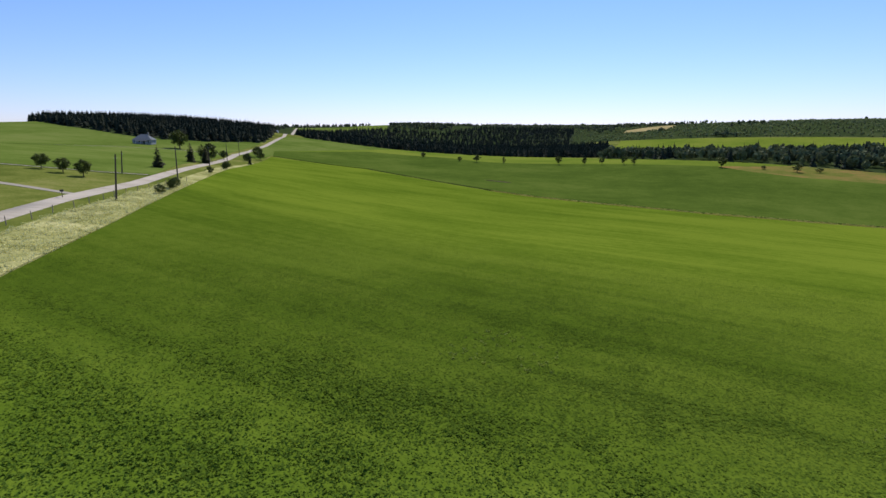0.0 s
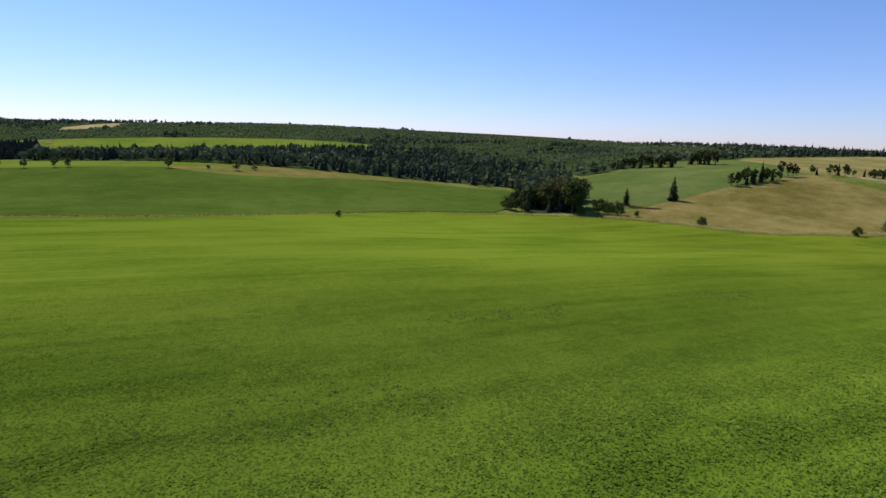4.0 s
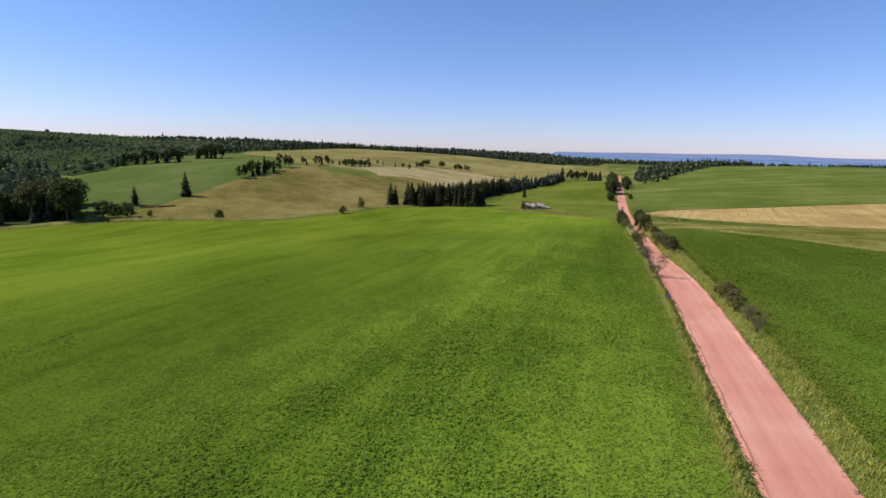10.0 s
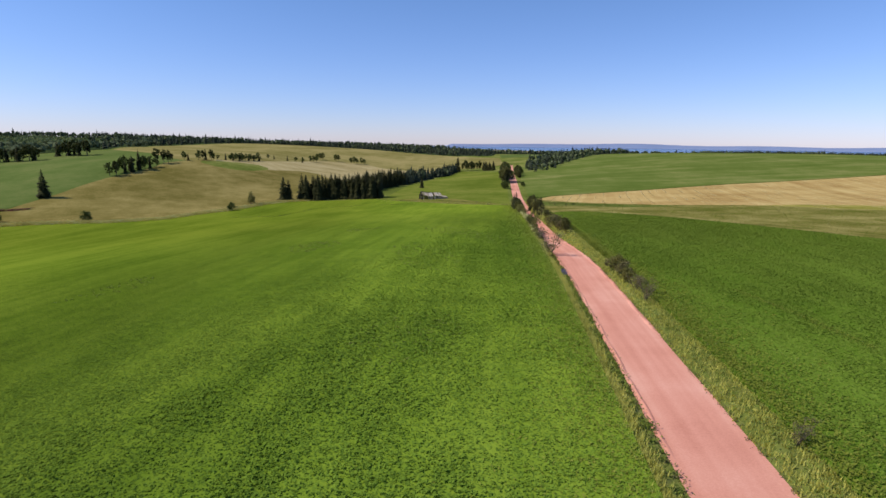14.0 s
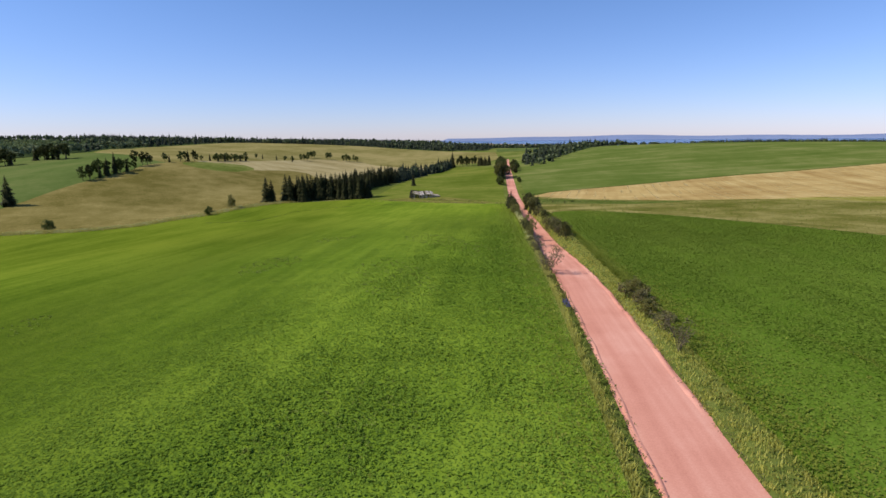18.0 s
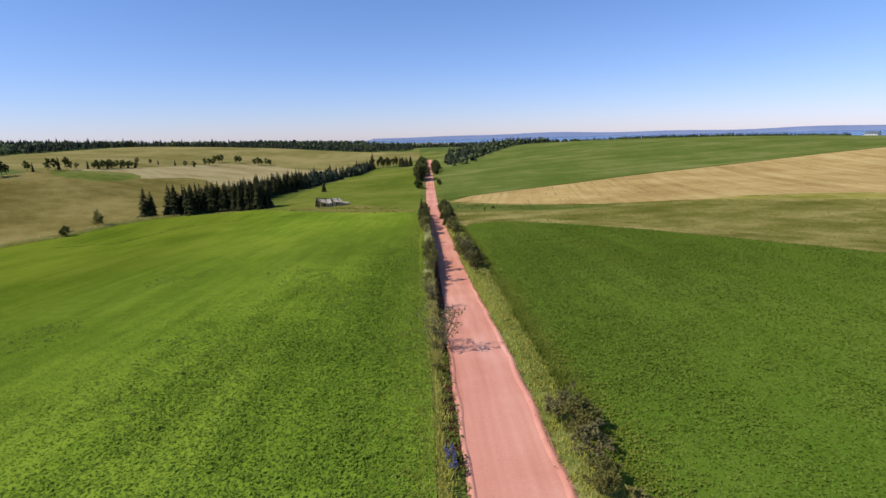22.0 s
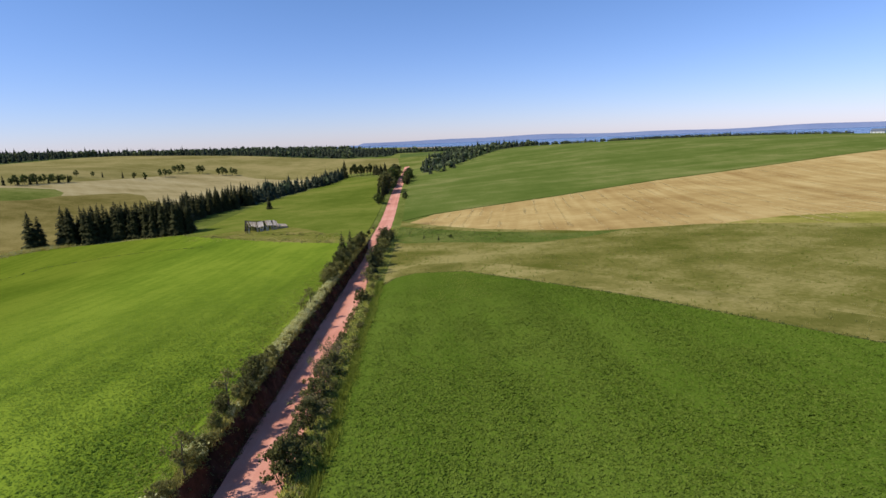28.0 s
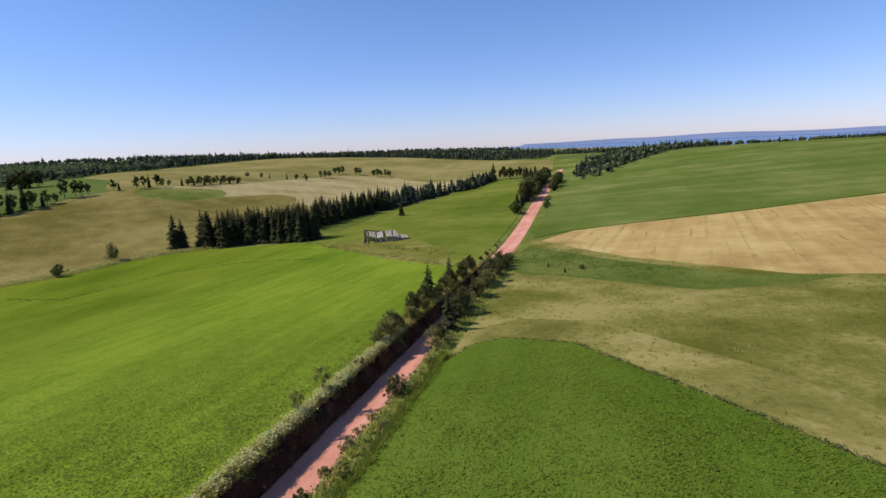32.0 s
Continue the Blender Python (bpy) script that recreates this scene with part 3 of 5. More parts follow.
    ("low wood near the shore", 0.6, 19, [(-40, 1010), (60, 1080), (340, 1330), (420, 1310), (700, 1560), (900, 1500), (1000, 1700), (500, 1650), (-40, 1350), (-500, 1500), (-520, 1180)]),
]


def inside(poly, x, y):
    px, py = np.array([p[0] for p in poly], float), np.array([p[1] for p in poly], float)
    res = np.zeros(np.shape(x), bool)
    j = len(poly) - 1
    for i in range(len(poly)):
        c = ((py[i] > y) != (py[j] > y)) & (x < (px[j] - px[i]) * (y - py[i]) / (py[j] - py[i] + 1e-12) + px[i])
        res ^= c
        j = i
    return res


def np_mesh(name, verts, faces, mat=None, shade=False):
    """A mesh from arrays: faces all of one size."""
    verts, faces = np.asarray(verts, np.float32), np.asarray(faces, np.int32)
    me = bpy.data.meshes.new(name)
    n, k = faces.shape
    me.vertices.add(len(verts))
    me.vertices.foreach_set("co", verts.ravel())
    me.loops.add(n * k)
    me.loops.foreach_set("vertex_index", faces.ravel())
    me.polygons.add(n)
    me.polygons.foreach_set("loop_start", np.arange(n, dtype=np.int32) * k)
    me.update(calc_edges=True)
    if shade:
        me.polygons.foreach_set("use_smooth", np.ones(n, bool))
    if mat:
        me.materials.append(mat)
    return me


def part(name, data, material, parent, label=""):
    """One mesh (a bmesh or mesh data) under a thing or part."""
    if isinstance(data, bmesh.types.BMesh):
        me = bpy.data.meshes.new(name)
        data.to_mesh(me)
        data.free()
        data = me
    if material and not data.materials:
        data.materials.append(material)
    ob = new(name, data)
    ob.parent = parent
    if label:
        tagged(ob, label)
    return ob


def build_ground():
    """One triangulated sheet with the plan's outlines in it; fields are the same triangles raised to crop height."""
    from mathutils.geometry import delaunay_2d_cdt
    pts, edges = [], []

    def line(poly, closed=True, step=14.0):
        first = len(pts)
        n = len(poly)
        for i in range(n if closed else n - 1):
            a, b = Vector(poly[i]), Vector(poly[(i + 1) % n])
            far = min(a.length, b.length)
            m = max(1, int((b - a).length / max(step, far / 20)))
            for q in range(m):
                pts.append(a.lerp(b, q / m))
        if not closed:
            pts.append(Vector(poly[-1]))
        last = len(pts)
        edges.extend((i, i + 1) for i in range(first, last - 1))
        if closed:
            edges.append((last - 1, first))

    for _, _, _, _, poly in PLAN:
        line(poly)
    for _, _, _, poly in WOODS:
        line(poly, step=40)
    rng = np.random.default_rng(4)
    for off in (-7.5, -5.4, -4.4, -4.0, -3.6, -3.2, -2.8, -2.35, -1.4, 0, 1.4, 2.8, 3.2, 3.6, 4.0, 4.8, 7.5):
        for y in np.arange(-70, 640, 3.5):
            pts.append(Vector((float(road_x(y)) + off, float(y))))
    for s, wx, wy in ((7.0, 300, 420), (22.0, 800, 900), (75.0, 2400, 2400)):
        for x in np.arange(-wx, wx + 1, s):
            for y in np.arange(-wy + 100, wy + 101, s):
                inner = s == 22.0 and -300 < x < 300 and -320 < y < 520 or s == 75.0 and -800 < x < 800 and -800 < y < 1000
                if not inner and not (s == 7.0 and abs(x - road_x(y)) < 9 and -70 < y < 640):
                    j = rng.uniform(-0.25, 0.25, 2) * s
                    pts.append(Vector((float(x + j[0]), float(y + j[1]))))
    for r in (2800, 3300, 3900, 4700):
        for a in np.linspace(0, 2 * math.pi, 60, endpoint=False):
            pts.append(Vector((r * math.cos(a), r * math.sin(a))))
    vs, _, fs, _, _, _ = delaunay_2d_cdt(pts, edges, [], 0, 1e-4)
    xy = np.array([(v.x, v.y) for v in vs])
    tri = np.array([f for f in fs if len(f) == 3], np.int32)
    z = height(xy[:, 0], xy[:, 1])
    xyz = np.c_[xy, z]
    mid = xy[tri].mean(1)
    owner = np.full(len(tri), -1)
    for i, (_, _, _, _, poly) in enumerate(PLAN):
        owner[(owner < 0) & inside(poly, mid[:, 0], mid[:, 1])] = i
    base = np_mesh("ground", xyz, tri, M_GROUND, True)
    for m in (M_FOREST, M_SHADED_BANK):
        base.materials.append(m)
    idx = np.zeros(len(tri), np.int32)
    idx[(np.hypot(mid[:, 0], mid[:, 1]) > 1150) & ((mid[:, 0] < -500) | (mid[:, 1] < -500))] = 1
    for _, _, _, poly in WOODS:
        idx[inside(poly, mid[:, 0], mid[:, 1])] = 1
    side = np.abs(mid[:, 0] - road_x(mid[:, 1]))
    # Dark bank colour reaches in under the road's edge, in place of cast shadow
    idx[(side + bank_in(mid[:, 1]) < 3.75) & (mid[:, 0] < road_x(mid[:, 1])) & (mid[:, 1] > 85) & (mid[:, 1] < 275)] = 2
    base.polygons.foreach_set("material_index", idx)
    tagged(new("ground", base), "rolling farmland with rough grass margins", "ground", kind="structure")
    for i, (name, label, up, mat, _) in enumerate(PLAN):
        own = tri[owner == i]
        used, inv = np.unique(own, return_inverse=True)
        f = inv.reshape(-1, 3)
        v = xyz[used].copy()
        v[:, 2] += up + 0.03
        n = len(used)
        e = np.concatenate([f[:, [0, 1]], f[:, [1, 2]], f[:, [2, 0]]])
        keys = {(int(a), int(b)) for a, b in e}
        rim = np.array([(a, b) for a, b in keys if (b, a) not in keys], np.int32)
        low = xyz[used].copy()
        low[:, 2] -= 0.05
        rim = rim + n
        skirt = np.concatenate([np.c_[rim[:, 0], rim[:, 0] + n, rim[:, 1] + n], np.c_[rim[:, 0], rim[:, 1] + n, rim[:, 1]]])
        me = np_mesh(name, np.concatenate([v, v, low]), np.concatenate([f, skirt]), mat, False)
        flag = np.zeros(len(f) + len(skirt), bool)
        flag[:len(f)] = True
        me.polygons.foreach_set("use_smooth", flag)
        tagged(new(name, me), label, "road" if "road" in name or name == "track" else "field", kind="structure")


build_ground()
sea_ring = bmesh.new()
bmesh.ops.create_circle(sea_ring, cap_ends=True, segments=96, radius=4950)
sea_me = bpy.data.meshes.new("water")
sea_ring.to_mesh(sea_me)
sea_ring.free()
m_sea, nt_, b_, co_ = base_mat("sea_water", 0.25, 0.5)
nt_.links.new(ramp(nt_, noise_at(nt_, co_, 180, 4, (0.3, 1, 1)), [(0.3, (0.06, 0.10, 0.19)), (0.7, (0.085, 0.13, 0.24))]), b_.inputs["Base Color"])
sea_me.materials.append(m_sea)
water = tagged(new("water", sea_me), "calm blue sea inlet at the horizon", "sea", kind="structure")
water.location.z = -21


# ---- plants ----
def quads(c, u, v):
    """Quads round centres c with half-axes u, v."""
    n = len(c)
    vert = np.stack([c - u - v * 0.35, c - v, c + u, c + v], 1).reshape(-1, 3)
    return vert, np.arange(4 * n, dtype=np.int32).reshape(n, 4)


def unit(a):
    return a / (np.linalg.norm(a, axis=1, keepdims=True) + 1e-9)


def leaves(rng, c, size, flat=0.6):
    """Small leaf-shaped quads at centres c, turned at random; flat: how much they face up."""
    n = len(c)
    nrm = rng.normal(size=(n, 3)) * (1 - flat * 0.6)
    nrm[:, 2] = np.abs(nrm[:, 2]) + flat
    nrm = unit(nrm)
    t = unit(np.cross(nrm, rng.normal(size=(n, 3))))
    b = np.cross(nrm, t)
    s = size * rng.uniform(0.6, 1.3, (n, 1))
    return quads(c, t * s, b * s * 0.6)


def limb(bm, a, b, ra, rb, sides=6):
    a, b = Vector(a), Vector(b)
    d = (b - a).normalized()
    u = d.orthogonal().normalized()
    w = d.cross(u)
    rings = []
    for p, r in ((a, ra), (b, rb)):
        rings.append([bm.verts.new(p + (u * math.cos(2 * math.pi * i / sides) + w * math.sin(2 * math.pi * i / sides)) * r) for i in range(sides)])
    for i in range(sides):
        bm.faces.new((rings[0][i], rings[0][(i + 1) % sides], rings[1][(i + 1) % sides], rings[1][i]))
    bm.faces.new(rings[1])


def spruce_shape(seed, levels=24, spread=0.235):
    """A unit-height spruce: trunk and whorls of drooping boughs."""
    rng = np.random.default_rng(seed)
    bm = bmesh.new()
    limb(bm, (0, 0, -0.02), (0, 0, 0.5), 0.016, 0.010)
    limb(bm, (0, 0, 0.5), (0, 0, 0.99), 0.010, 0.002, 5)
    vs, fs = [], []
    for i in range(levels):
        f = i / (levels - 1)
        zc = 0.04 + 0.94 * f
        r0 = spread * (1 - f) ** 0.72 * (0.8 + 0.35 * rng.random()) + 0.012
        nb = int(9 - 4 * f)
        for k in range(nb):
            a = 2 * math.pi * (k + rng.random() * 0.8) / nb + i * 0.7
            r = r0 * rng.uniform(0.65, 1.15)
            d = np.array([math.cos(a), math.sin(a), 0])
            s = np.array([-math.sin(a), math.cos(a), 0])
            w = r * 0.30 + 0.006
            zz = zc + rng.uniform(-0.015, 0.015)
            root = np.array([0, 0, zz])
            mid_ = d * r * 0.55 + [0, 0, zz - 0.18 * r]
            tip = d * r + [0, 0, zz - 0.42 * r + 0.008]
            o = len(vs)
            vs += [root, mid_ + s * w - [0, 0, 0.25 * w], tip, mid_ - s * w - [0, 0, 0.25 * w], mid_ + [0, 0, 0.12 * r]]
            fs += [(o, o + 1, o + 4), (o + 1, o + 2, o + 4), (o + 2, o + 3, o + 4), (o + 3, o, o + 4)]
            for q in (0.5, 0.8):
                p = d * r * q + [0, 0, zz - 0.3 * r * q]
                o = len(vs)
                vs += [p + s * w * 0.7, p - s * w * 0.7, p + d * 0.1 * r - [0, 0, 0.35 * r * (1.3 - q) + 0.012]]
                fs.append((o, o + 1, o + 2))
    return bm, np_mesh("crown", np.array(vs), np.array(fs), M_SPRUCE)


def broad_shape(seed, leaf=0.034, clusters=70, per=40, wide=0.36, low=0.18, mat=None, stems=1):
    """A unit-height broadleaf tree or bush: trunk, limbs and clustered leaves with gaps."""
    rng = np.random.default_rng(seed)
    bm = bmesh.new()
    cc = []
    for s in range(stems):
        a0 = rng.uniform(0, 6.28)
        lean = 0.0 if stems == 1 else 0.16
        foot = Vector((0.05 * lean * 6 * math.cos(a0), 0.05 * lean * 6 * math.sin(a0), -0.03))
        fork = foot + Vector((lean * math.cos(a0), lean * math.sin(a0), 0.42))
        limb(bm, foot, fork, 0.028 / stems ** 0.5, 0.018 / stems ** 0.5)
        top = fork + Vector((rng.uniform(-0.06, 0.06), rng.uniform(-0.06, 0.06), 0.45))
        limb(bm, fork, top, 0.018 / stems ** 0.5, 0.004, 5)
        for k in range(7 if stems == 1 else 4):
            a = rng.uniform(0, 6.28)
            st = fork.lerp(top, rng.uniform(-0.5, 0.6))
            en = st + Vector((math.cos(a), math.sin(a), rng.uniform(0.2, 0.9))) * rng.uniform(0.12, wide * 0.75)
            limb(bm, st, en, 0.008, 0.002, 4)
            cc.append(np.array(en))
    mid_z = low + (1 - low) * 0.55
    while len(cc) < clusters:
        p = rng.normal(size=3)
        p = p / np.linalg.norm(p) * rng.uniform(0.35, 1.0) ** 0.6
        q = p * [wide, wide, (1 - low) * 0.46] + [0, 0, mid_z]
        q[:2] *= 1.15 - 0.45 * max(0, (q[2] - mid_z) / 0.4)
        cc.append(q)
    cc = np.array(cc)
    rad = rng.uniform(0.06, 0.14, len(cc)) * (wide / 0.36) ** 0.5
    c = np.repeat(cc, per, 0) + unit(rng.normal(size=(len(cc) * per, 3))) * np.repeat(rad, per)[:, None] * rng.uniform(0.3, 1.1, (len(cc) * per, 1))
    c[:, 2] = np.maximum(c[:, 2], 0.02)
    v, f = leaves(rng, c, leaf, 0.35)
    return bm, np_mesh("crown", v, f, mat or M_BROAD)


def bare_shape(seed):
    """A leafless shrub: forked grey stems and twigs."""
    rng = np.random.default_rng(seed)
    bm = bmesh.new()
    tips = []
    for s in range(6):
        a = rng.uniform(0, 6.28)
        p = Vector((0.05 * math.cos(a), 0.05 * math.sin(a), -0.03))
        for k, l in enumerate((0.4, 0.3, 0.25)):
            q = p + Vector((math.cos(a) * 0.45 + rng.uniform(-0.2, 0.2), math.sin(a) * 0.45 + rng.uniform(-0.2, 0.2), 1.0)) * l
            limb(bm, p, q, 0.016 - 0.004 * k, 0.012 - 0.004 * k, 4)
            for w in range(3):
                b = rng.uniform(0, 6.28)
                e = p.lerp(q, rng.uniform(0.3, 1)) + Vector((math.cos(b), math.sin(b), rng.uniform(0.2, 0.9))) * rng.uniform(0.1, 0.25)
                limb(bm, q, e, 0.006, 0.002, 3)
                tips.append(np.array(e))
            p = q
    c = np.repeat(np.array(tips), 11, 0) + rng.normal(scale=0.055, size=(len(tips) * 11, 3))
    v, f = leaves(rng, c, 0.03, 0.3)
    return bm, np_mesh("crown", v, f, M_RUSSET)


PROTOS = {}


def plant(kind, x, y, tall, seed=0, fat=1.0, label="", group="", sink=0.0):
    """One tree or bush standing on the ground; alike ones share their meshes."""
    makers = {
        "spruce_tree": (4, lambda s: spruce_shape(s), M_BARK, "dark green spruce tree with drooping boughs", "tree"),
        "young_spruce": (3, lambda s: spruce_shape(s, 16, 0.27), M_BARK, "young dark green spruce by the road", "tree"),
        "broadleaf_tree": (4, lambda s: broad_shape(s), M_BARK, "leafy green broadleaf tree", "tree"),
        "field_tree": (3, lambda s: broad_shape(s, 0.05, 40, 26, 0.36, 0.22), M_BARK, "small dark tree at the field's edge", "tree"),
        "pasture_pine": (4, lambda s: broad_shape(s, 0.05, 30, 30, 0.24, 0.34, M_PINE), M_BARK, "ragged pasture pine with a bare lower trunk", "tree"),
        "green_bush": (3, lambda s: broad_shape(s, 0.036, 60, 52, 0.5, 0.0, M_BROAD, 4), M_BARK, "rounded dark green bush", "bush"),
        "alder_bush": (4, lambda s: broad_shape(s, 0.031, 62, 56, 0.44, 0.0, M_ALDER, 5), M_BARK, "olive green alder bush on the road bank", "bush"),
        "hedge_tree": (4, lambda s: broad_shape(s, 0.036, 60, 44, 0.34, 0.06, M_HEDGE, 2), M_BARK, "dark leafy hedge tree beside the sunken road", "tree"),
        "hedge_bush": (3, lambda s: broad_shape(s, 0.034, 52, 48, 0.42, 0.0, M_HEDGE, 4), M_BARK, "dark olive-brown hedge bush", "bush"),
        "low_bush": (4, lambda s: broad_shape(s, 0.05, 26, 44, 0.62, 0.0, M_ALDER, 5), M_BARK, "low olive brush on the road bank", "bush"),
        "russet_bush": (3, lambda s: broad_shape(s, 0.04, 34, 34, 0.5, 0.0, M_RUSSET, 5), M_BARK, "russet-brown bush beside the red road", "bush"),
        "sapling": (3, lambda s: broad_shape(s, 0.03, 24, 26, 0.26, 0.2, M_ALDER, 1), M_BARK, "thin leafy sapling on the road bank", "tree"),
        "bare_shrub": (3, lambda s: bare_shape(s), M_TWIG, "half-bare grey shrub with russet leaves", "shrub"),
    }
    count, make, wood, text, cat = makers[kind]
    key = (kind, seed % count)
    rot = (seed * 2.399 + x * 0.37) % 6.283
    wide = tall * fat
    m = Matrix.LocRotScale((x, y, ground_z(x, y) - sink), Euler((0, 0, rot)), (wide, wide, tall))
    if key not in PROTOS:
        bm, crown = make(11 + 7 * (seed % count) + len(kind))
        ob = new(kind)
        ob.empty_display_size = 0.2
        part("trunk" if "tree" in kind or "spruce" in kind or kind in ("sapling", "pasture_pine") else "stem", bm, wood, ob)
        part("crown", crown, None, ob)
        tagged(ob, label or text, cat, group)
        ob.matrix_basis = m
        PROTOS[key] = ob
        return ob
    src = PROTOS[key]
    keep = src.matrix_basis.copy()
    src.matrix_basis = Matrix.Identity(4)
    ob = copy_thing(src, m)
    src.matrix_basis = keep
    return tagged(ob, label or text, cat, group)


# ---- far woods, too many trees to count ----
def lumps(x, y, size, seed):
    """Smooth random height from 0 to 1 over the plan, its lumps size metres across."""
    table = np.random.default_rng(seed).random((256, 256)).astype(np.float32)
    u, v = x / size, y / size
    i, j = np.floor(u).astype(int), np.floor(v).astype(int)
    fu, fv = u - i, v - j
    fu, fv = fu * fu * (3 - 2 * fu), fv * fv * (3 - 2 * fv)
    a, b, c, d = table[i % 256, j % 256], table[(i + 1) % 256, j % 256], table[i % 256, (j + 1) % 256], table[(i + 1) % 256, (j + 1) % 256]
    return (a * (1 - fu) + b * fu) * (1 - fv) + (c * (1 - fu) + d * fu) * fv


def wood_templates():
    rng = np.random.default_rng(5)
    out = []
    for _ in range(4):
        vs = []
        for i in range(6):
            f = i / 5
            r = 0.21 * (1 - f) ** 0.75 + 0.014
            zc = 0.12 + 0.83 * f
            nb = 5 if i < 4 else 3
            for k in range(nb):
                a = 6.283 * (k + rng.random()) / nb
                rr = r * rng.uniform(0.7, 1.25)
                d = np.array([math.cos(a), math.sin(a), 0])
                s = np.array([-math.sin(a), math.cos(a), 0]) * rr * 0.62
                vs += [[0, 0, zc + 0.11], d * rr * 0.7 + s + [0, 0, zc - 0.07], d * rr * 1.1 + [0, 0, zc - 0.11], d * rr * 0.7 - s + [0, 0, zc - 0.07]]
        out.append(np.array(vs, float))
    for _ in range(4):
        n = 24
        p = unit(rng.normal(size=(n, 3))) * rng.uniform(0.6, 1.0, (n, 1))
        c = p * [0.36, 0.36, 0.38] + [0, 0, 0.6]
        nrm = unit(p + rng.normal(scale=0.4, size=(n, 3)))
        t = unit(np.cross(nrm, rng.normal(size=(n, 3))))
        v, _ = quads(c, t * 0.22, np.cross(nrm, t) * 0.20)
        out.append(v)
    return out


TEMPLATES = wood_templates()


def build_wood(label, conifers, gap, poly, seed):
    small = 0.4 if "young" in label else 0.8 if "inlet" in label else 0.52 if "thin" in label else 0.72 if gap > 8.7 else 0.85
    rng = np.random.default_rng(seed)
    P = np.array(poly, float)
    lo, hi = P.min(0), P.max(0)
    gx, gy = np.meshgrid(np.arange(lo[0], hi[0], gap), np.arange(lo[1], hi[1], gap))
    x = (gx + rng.uniform(-0.48, 0.48, gx.shape) * gap).ravel()
    y = (gy + rng.uniform(-0.48, 0.48, gy.shape) * gap).ravel()
    ok = inside(poly, x, y) & (height(x, y) > -20.5)
    for gap_poly in GAPS:
        if gap_poly is not poly:
            ok &= ~inside(gap_poly, x, y)
    x, y = x[ok], y[ok]
    z = height(x, y)
    stand = 0.6 * lumps(x, y, 85.0, 7) + 0.4 * lumps(x, y, 32.0, 9)
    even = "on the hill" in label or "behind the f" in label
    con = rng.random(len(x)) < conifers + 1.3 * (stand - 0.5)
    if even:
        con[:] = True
    low = (lumps(x, y, 110.0, 12) * 0.65 + lumps(x, y, 40.0, 13) * 0.35 > 0.42 - 0.16 * smooth(880, 1150, -x)) & ("climbing" in label or "young" in label)
    con &= ~(low & (rng.random(len(x)) < 0.75))
    stature = np.where(low & ("climbing" in label), 0.5, 1.0) * np.where(rng.random(len(x)) < 0.07, 1.3, 1.0)
    vs, marks = [], []
    for k in range(8):
        sel = np.where((con if k < 4 else ~con) & (rng.integers(0, 4, len(x)) == k % 4))[0]
        T = TEMPLATES[k]
        m = len(sel)
        hgt = (rng.uniform(12, 14, m) if even else rng.uniform(9, 15, m) if k < 4 else rng.uniform(7.5, 11.5, m)) * small * (1.0 if even else stature[sel])
        wid = hgt * rng.uniform(0.8, 1.25, m) * (1.35 if even else 1.1 if k < 4 else 0.95) * (max(gap, 6) / 8) ** 0.5
        a = rng.uniform(0, 6.283, m)
        vx = T[None, :, 0] * np.cos(a)[:, None] - T[None, :, 1] * np.sin(a)[:, None]
        vy = T[None, :, 0] * np.sin(a)[:, None] + T[None, :, 1] * np.cos(a)[:, None]
        v = np.stack([vx * wid[:, None] + x[sel][:, None], vy * wid[:, None] + y[sel][:, None], T[None, :, 2] * hgt[:, None] + z[sel][:, None] - 0.4], 2)
        vs.append(v.reshape(-1, 3))
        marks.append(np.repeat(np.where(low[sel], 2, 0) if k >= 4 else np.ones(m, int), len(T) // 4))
    v = np.concatenate(vs)
    me = np_mesh("woods", v, np.arange(len(v), dtype=np.int32).reshape(-1, 4), M_FARTREE)
    me.materials.append(M_BACKLIT_NEEDLES if even else M_FARSPRUCE)
    me.materials.append(M_YOUNG)
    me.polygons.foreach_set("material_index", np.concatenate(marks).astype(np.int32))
    tagged(new("woods", me), label, "woods", kind="stuff")


for n_, (label_, con_, gap_, poly_) in enumerate(WOODS):
    build_wood(label_, con_, gap_, poly_, 20 + n_)


# ---- tree rows and single trees ----
rnd = random.Random(8)


def row(kind, pts, count, tall, side=3.0, group="", label="", fat=1.0):
    """Trees strung along a line of points."""
    seg = [Vector(p) for p in pts]
    lens = [(b - a).length for a, b in zip(seg, seg[1:])]
    total = sum(lens)
    for i in range(count):
        d = total * (i + rnd.uniform(0.1, 0.9)) / count
        for a, b, l in zip(seg, seg[1:], lens):
            if d <= l:
                p = a.lerp(b, d / l)
                break
            d -= l
        plant(kind, p.x + rnd.uniform(-side, side), p.y + rnd.uniform(-side, side), tall * rnd.uniform(0.75, 1.12), rnd.randrange(100), fat * rnd.uniform(0.85, 1.15), label, group)


for x, y, t in [(-137, 316, 15.0), (-134.5, 317.5, 13), (-128, 322, 16), (-126, 323.5, 15)]:
    plant("spruce_tree", x, y, t, int(t * 7 - x), 1.15, group="spruce windbreak")
row("spruce_tree", [(-124, 325), (-104, 333), (-86, 333)], 110, 14.0, 5.0, "spruce windbreak", fat=0.9)
row("spruce_tree", [(-104, 352), (-102, 368), (-95, 400), (-88, 424)], 90, 12.5, 5.0, "spruce windbreak", fat=0.95)
for strip_ in ([(-95, 419), (-83, 419), (-81, 468), (-79, 526), (-90, 526), (-93, 468)], [(-84, 556), (-73, 556), (-67, 674), (-78, 674)]):
    build_wood("far end of the dark spruce windbreak", 1.0, 3.4, strip_, len(strip_) + int(strip_[0][1]))
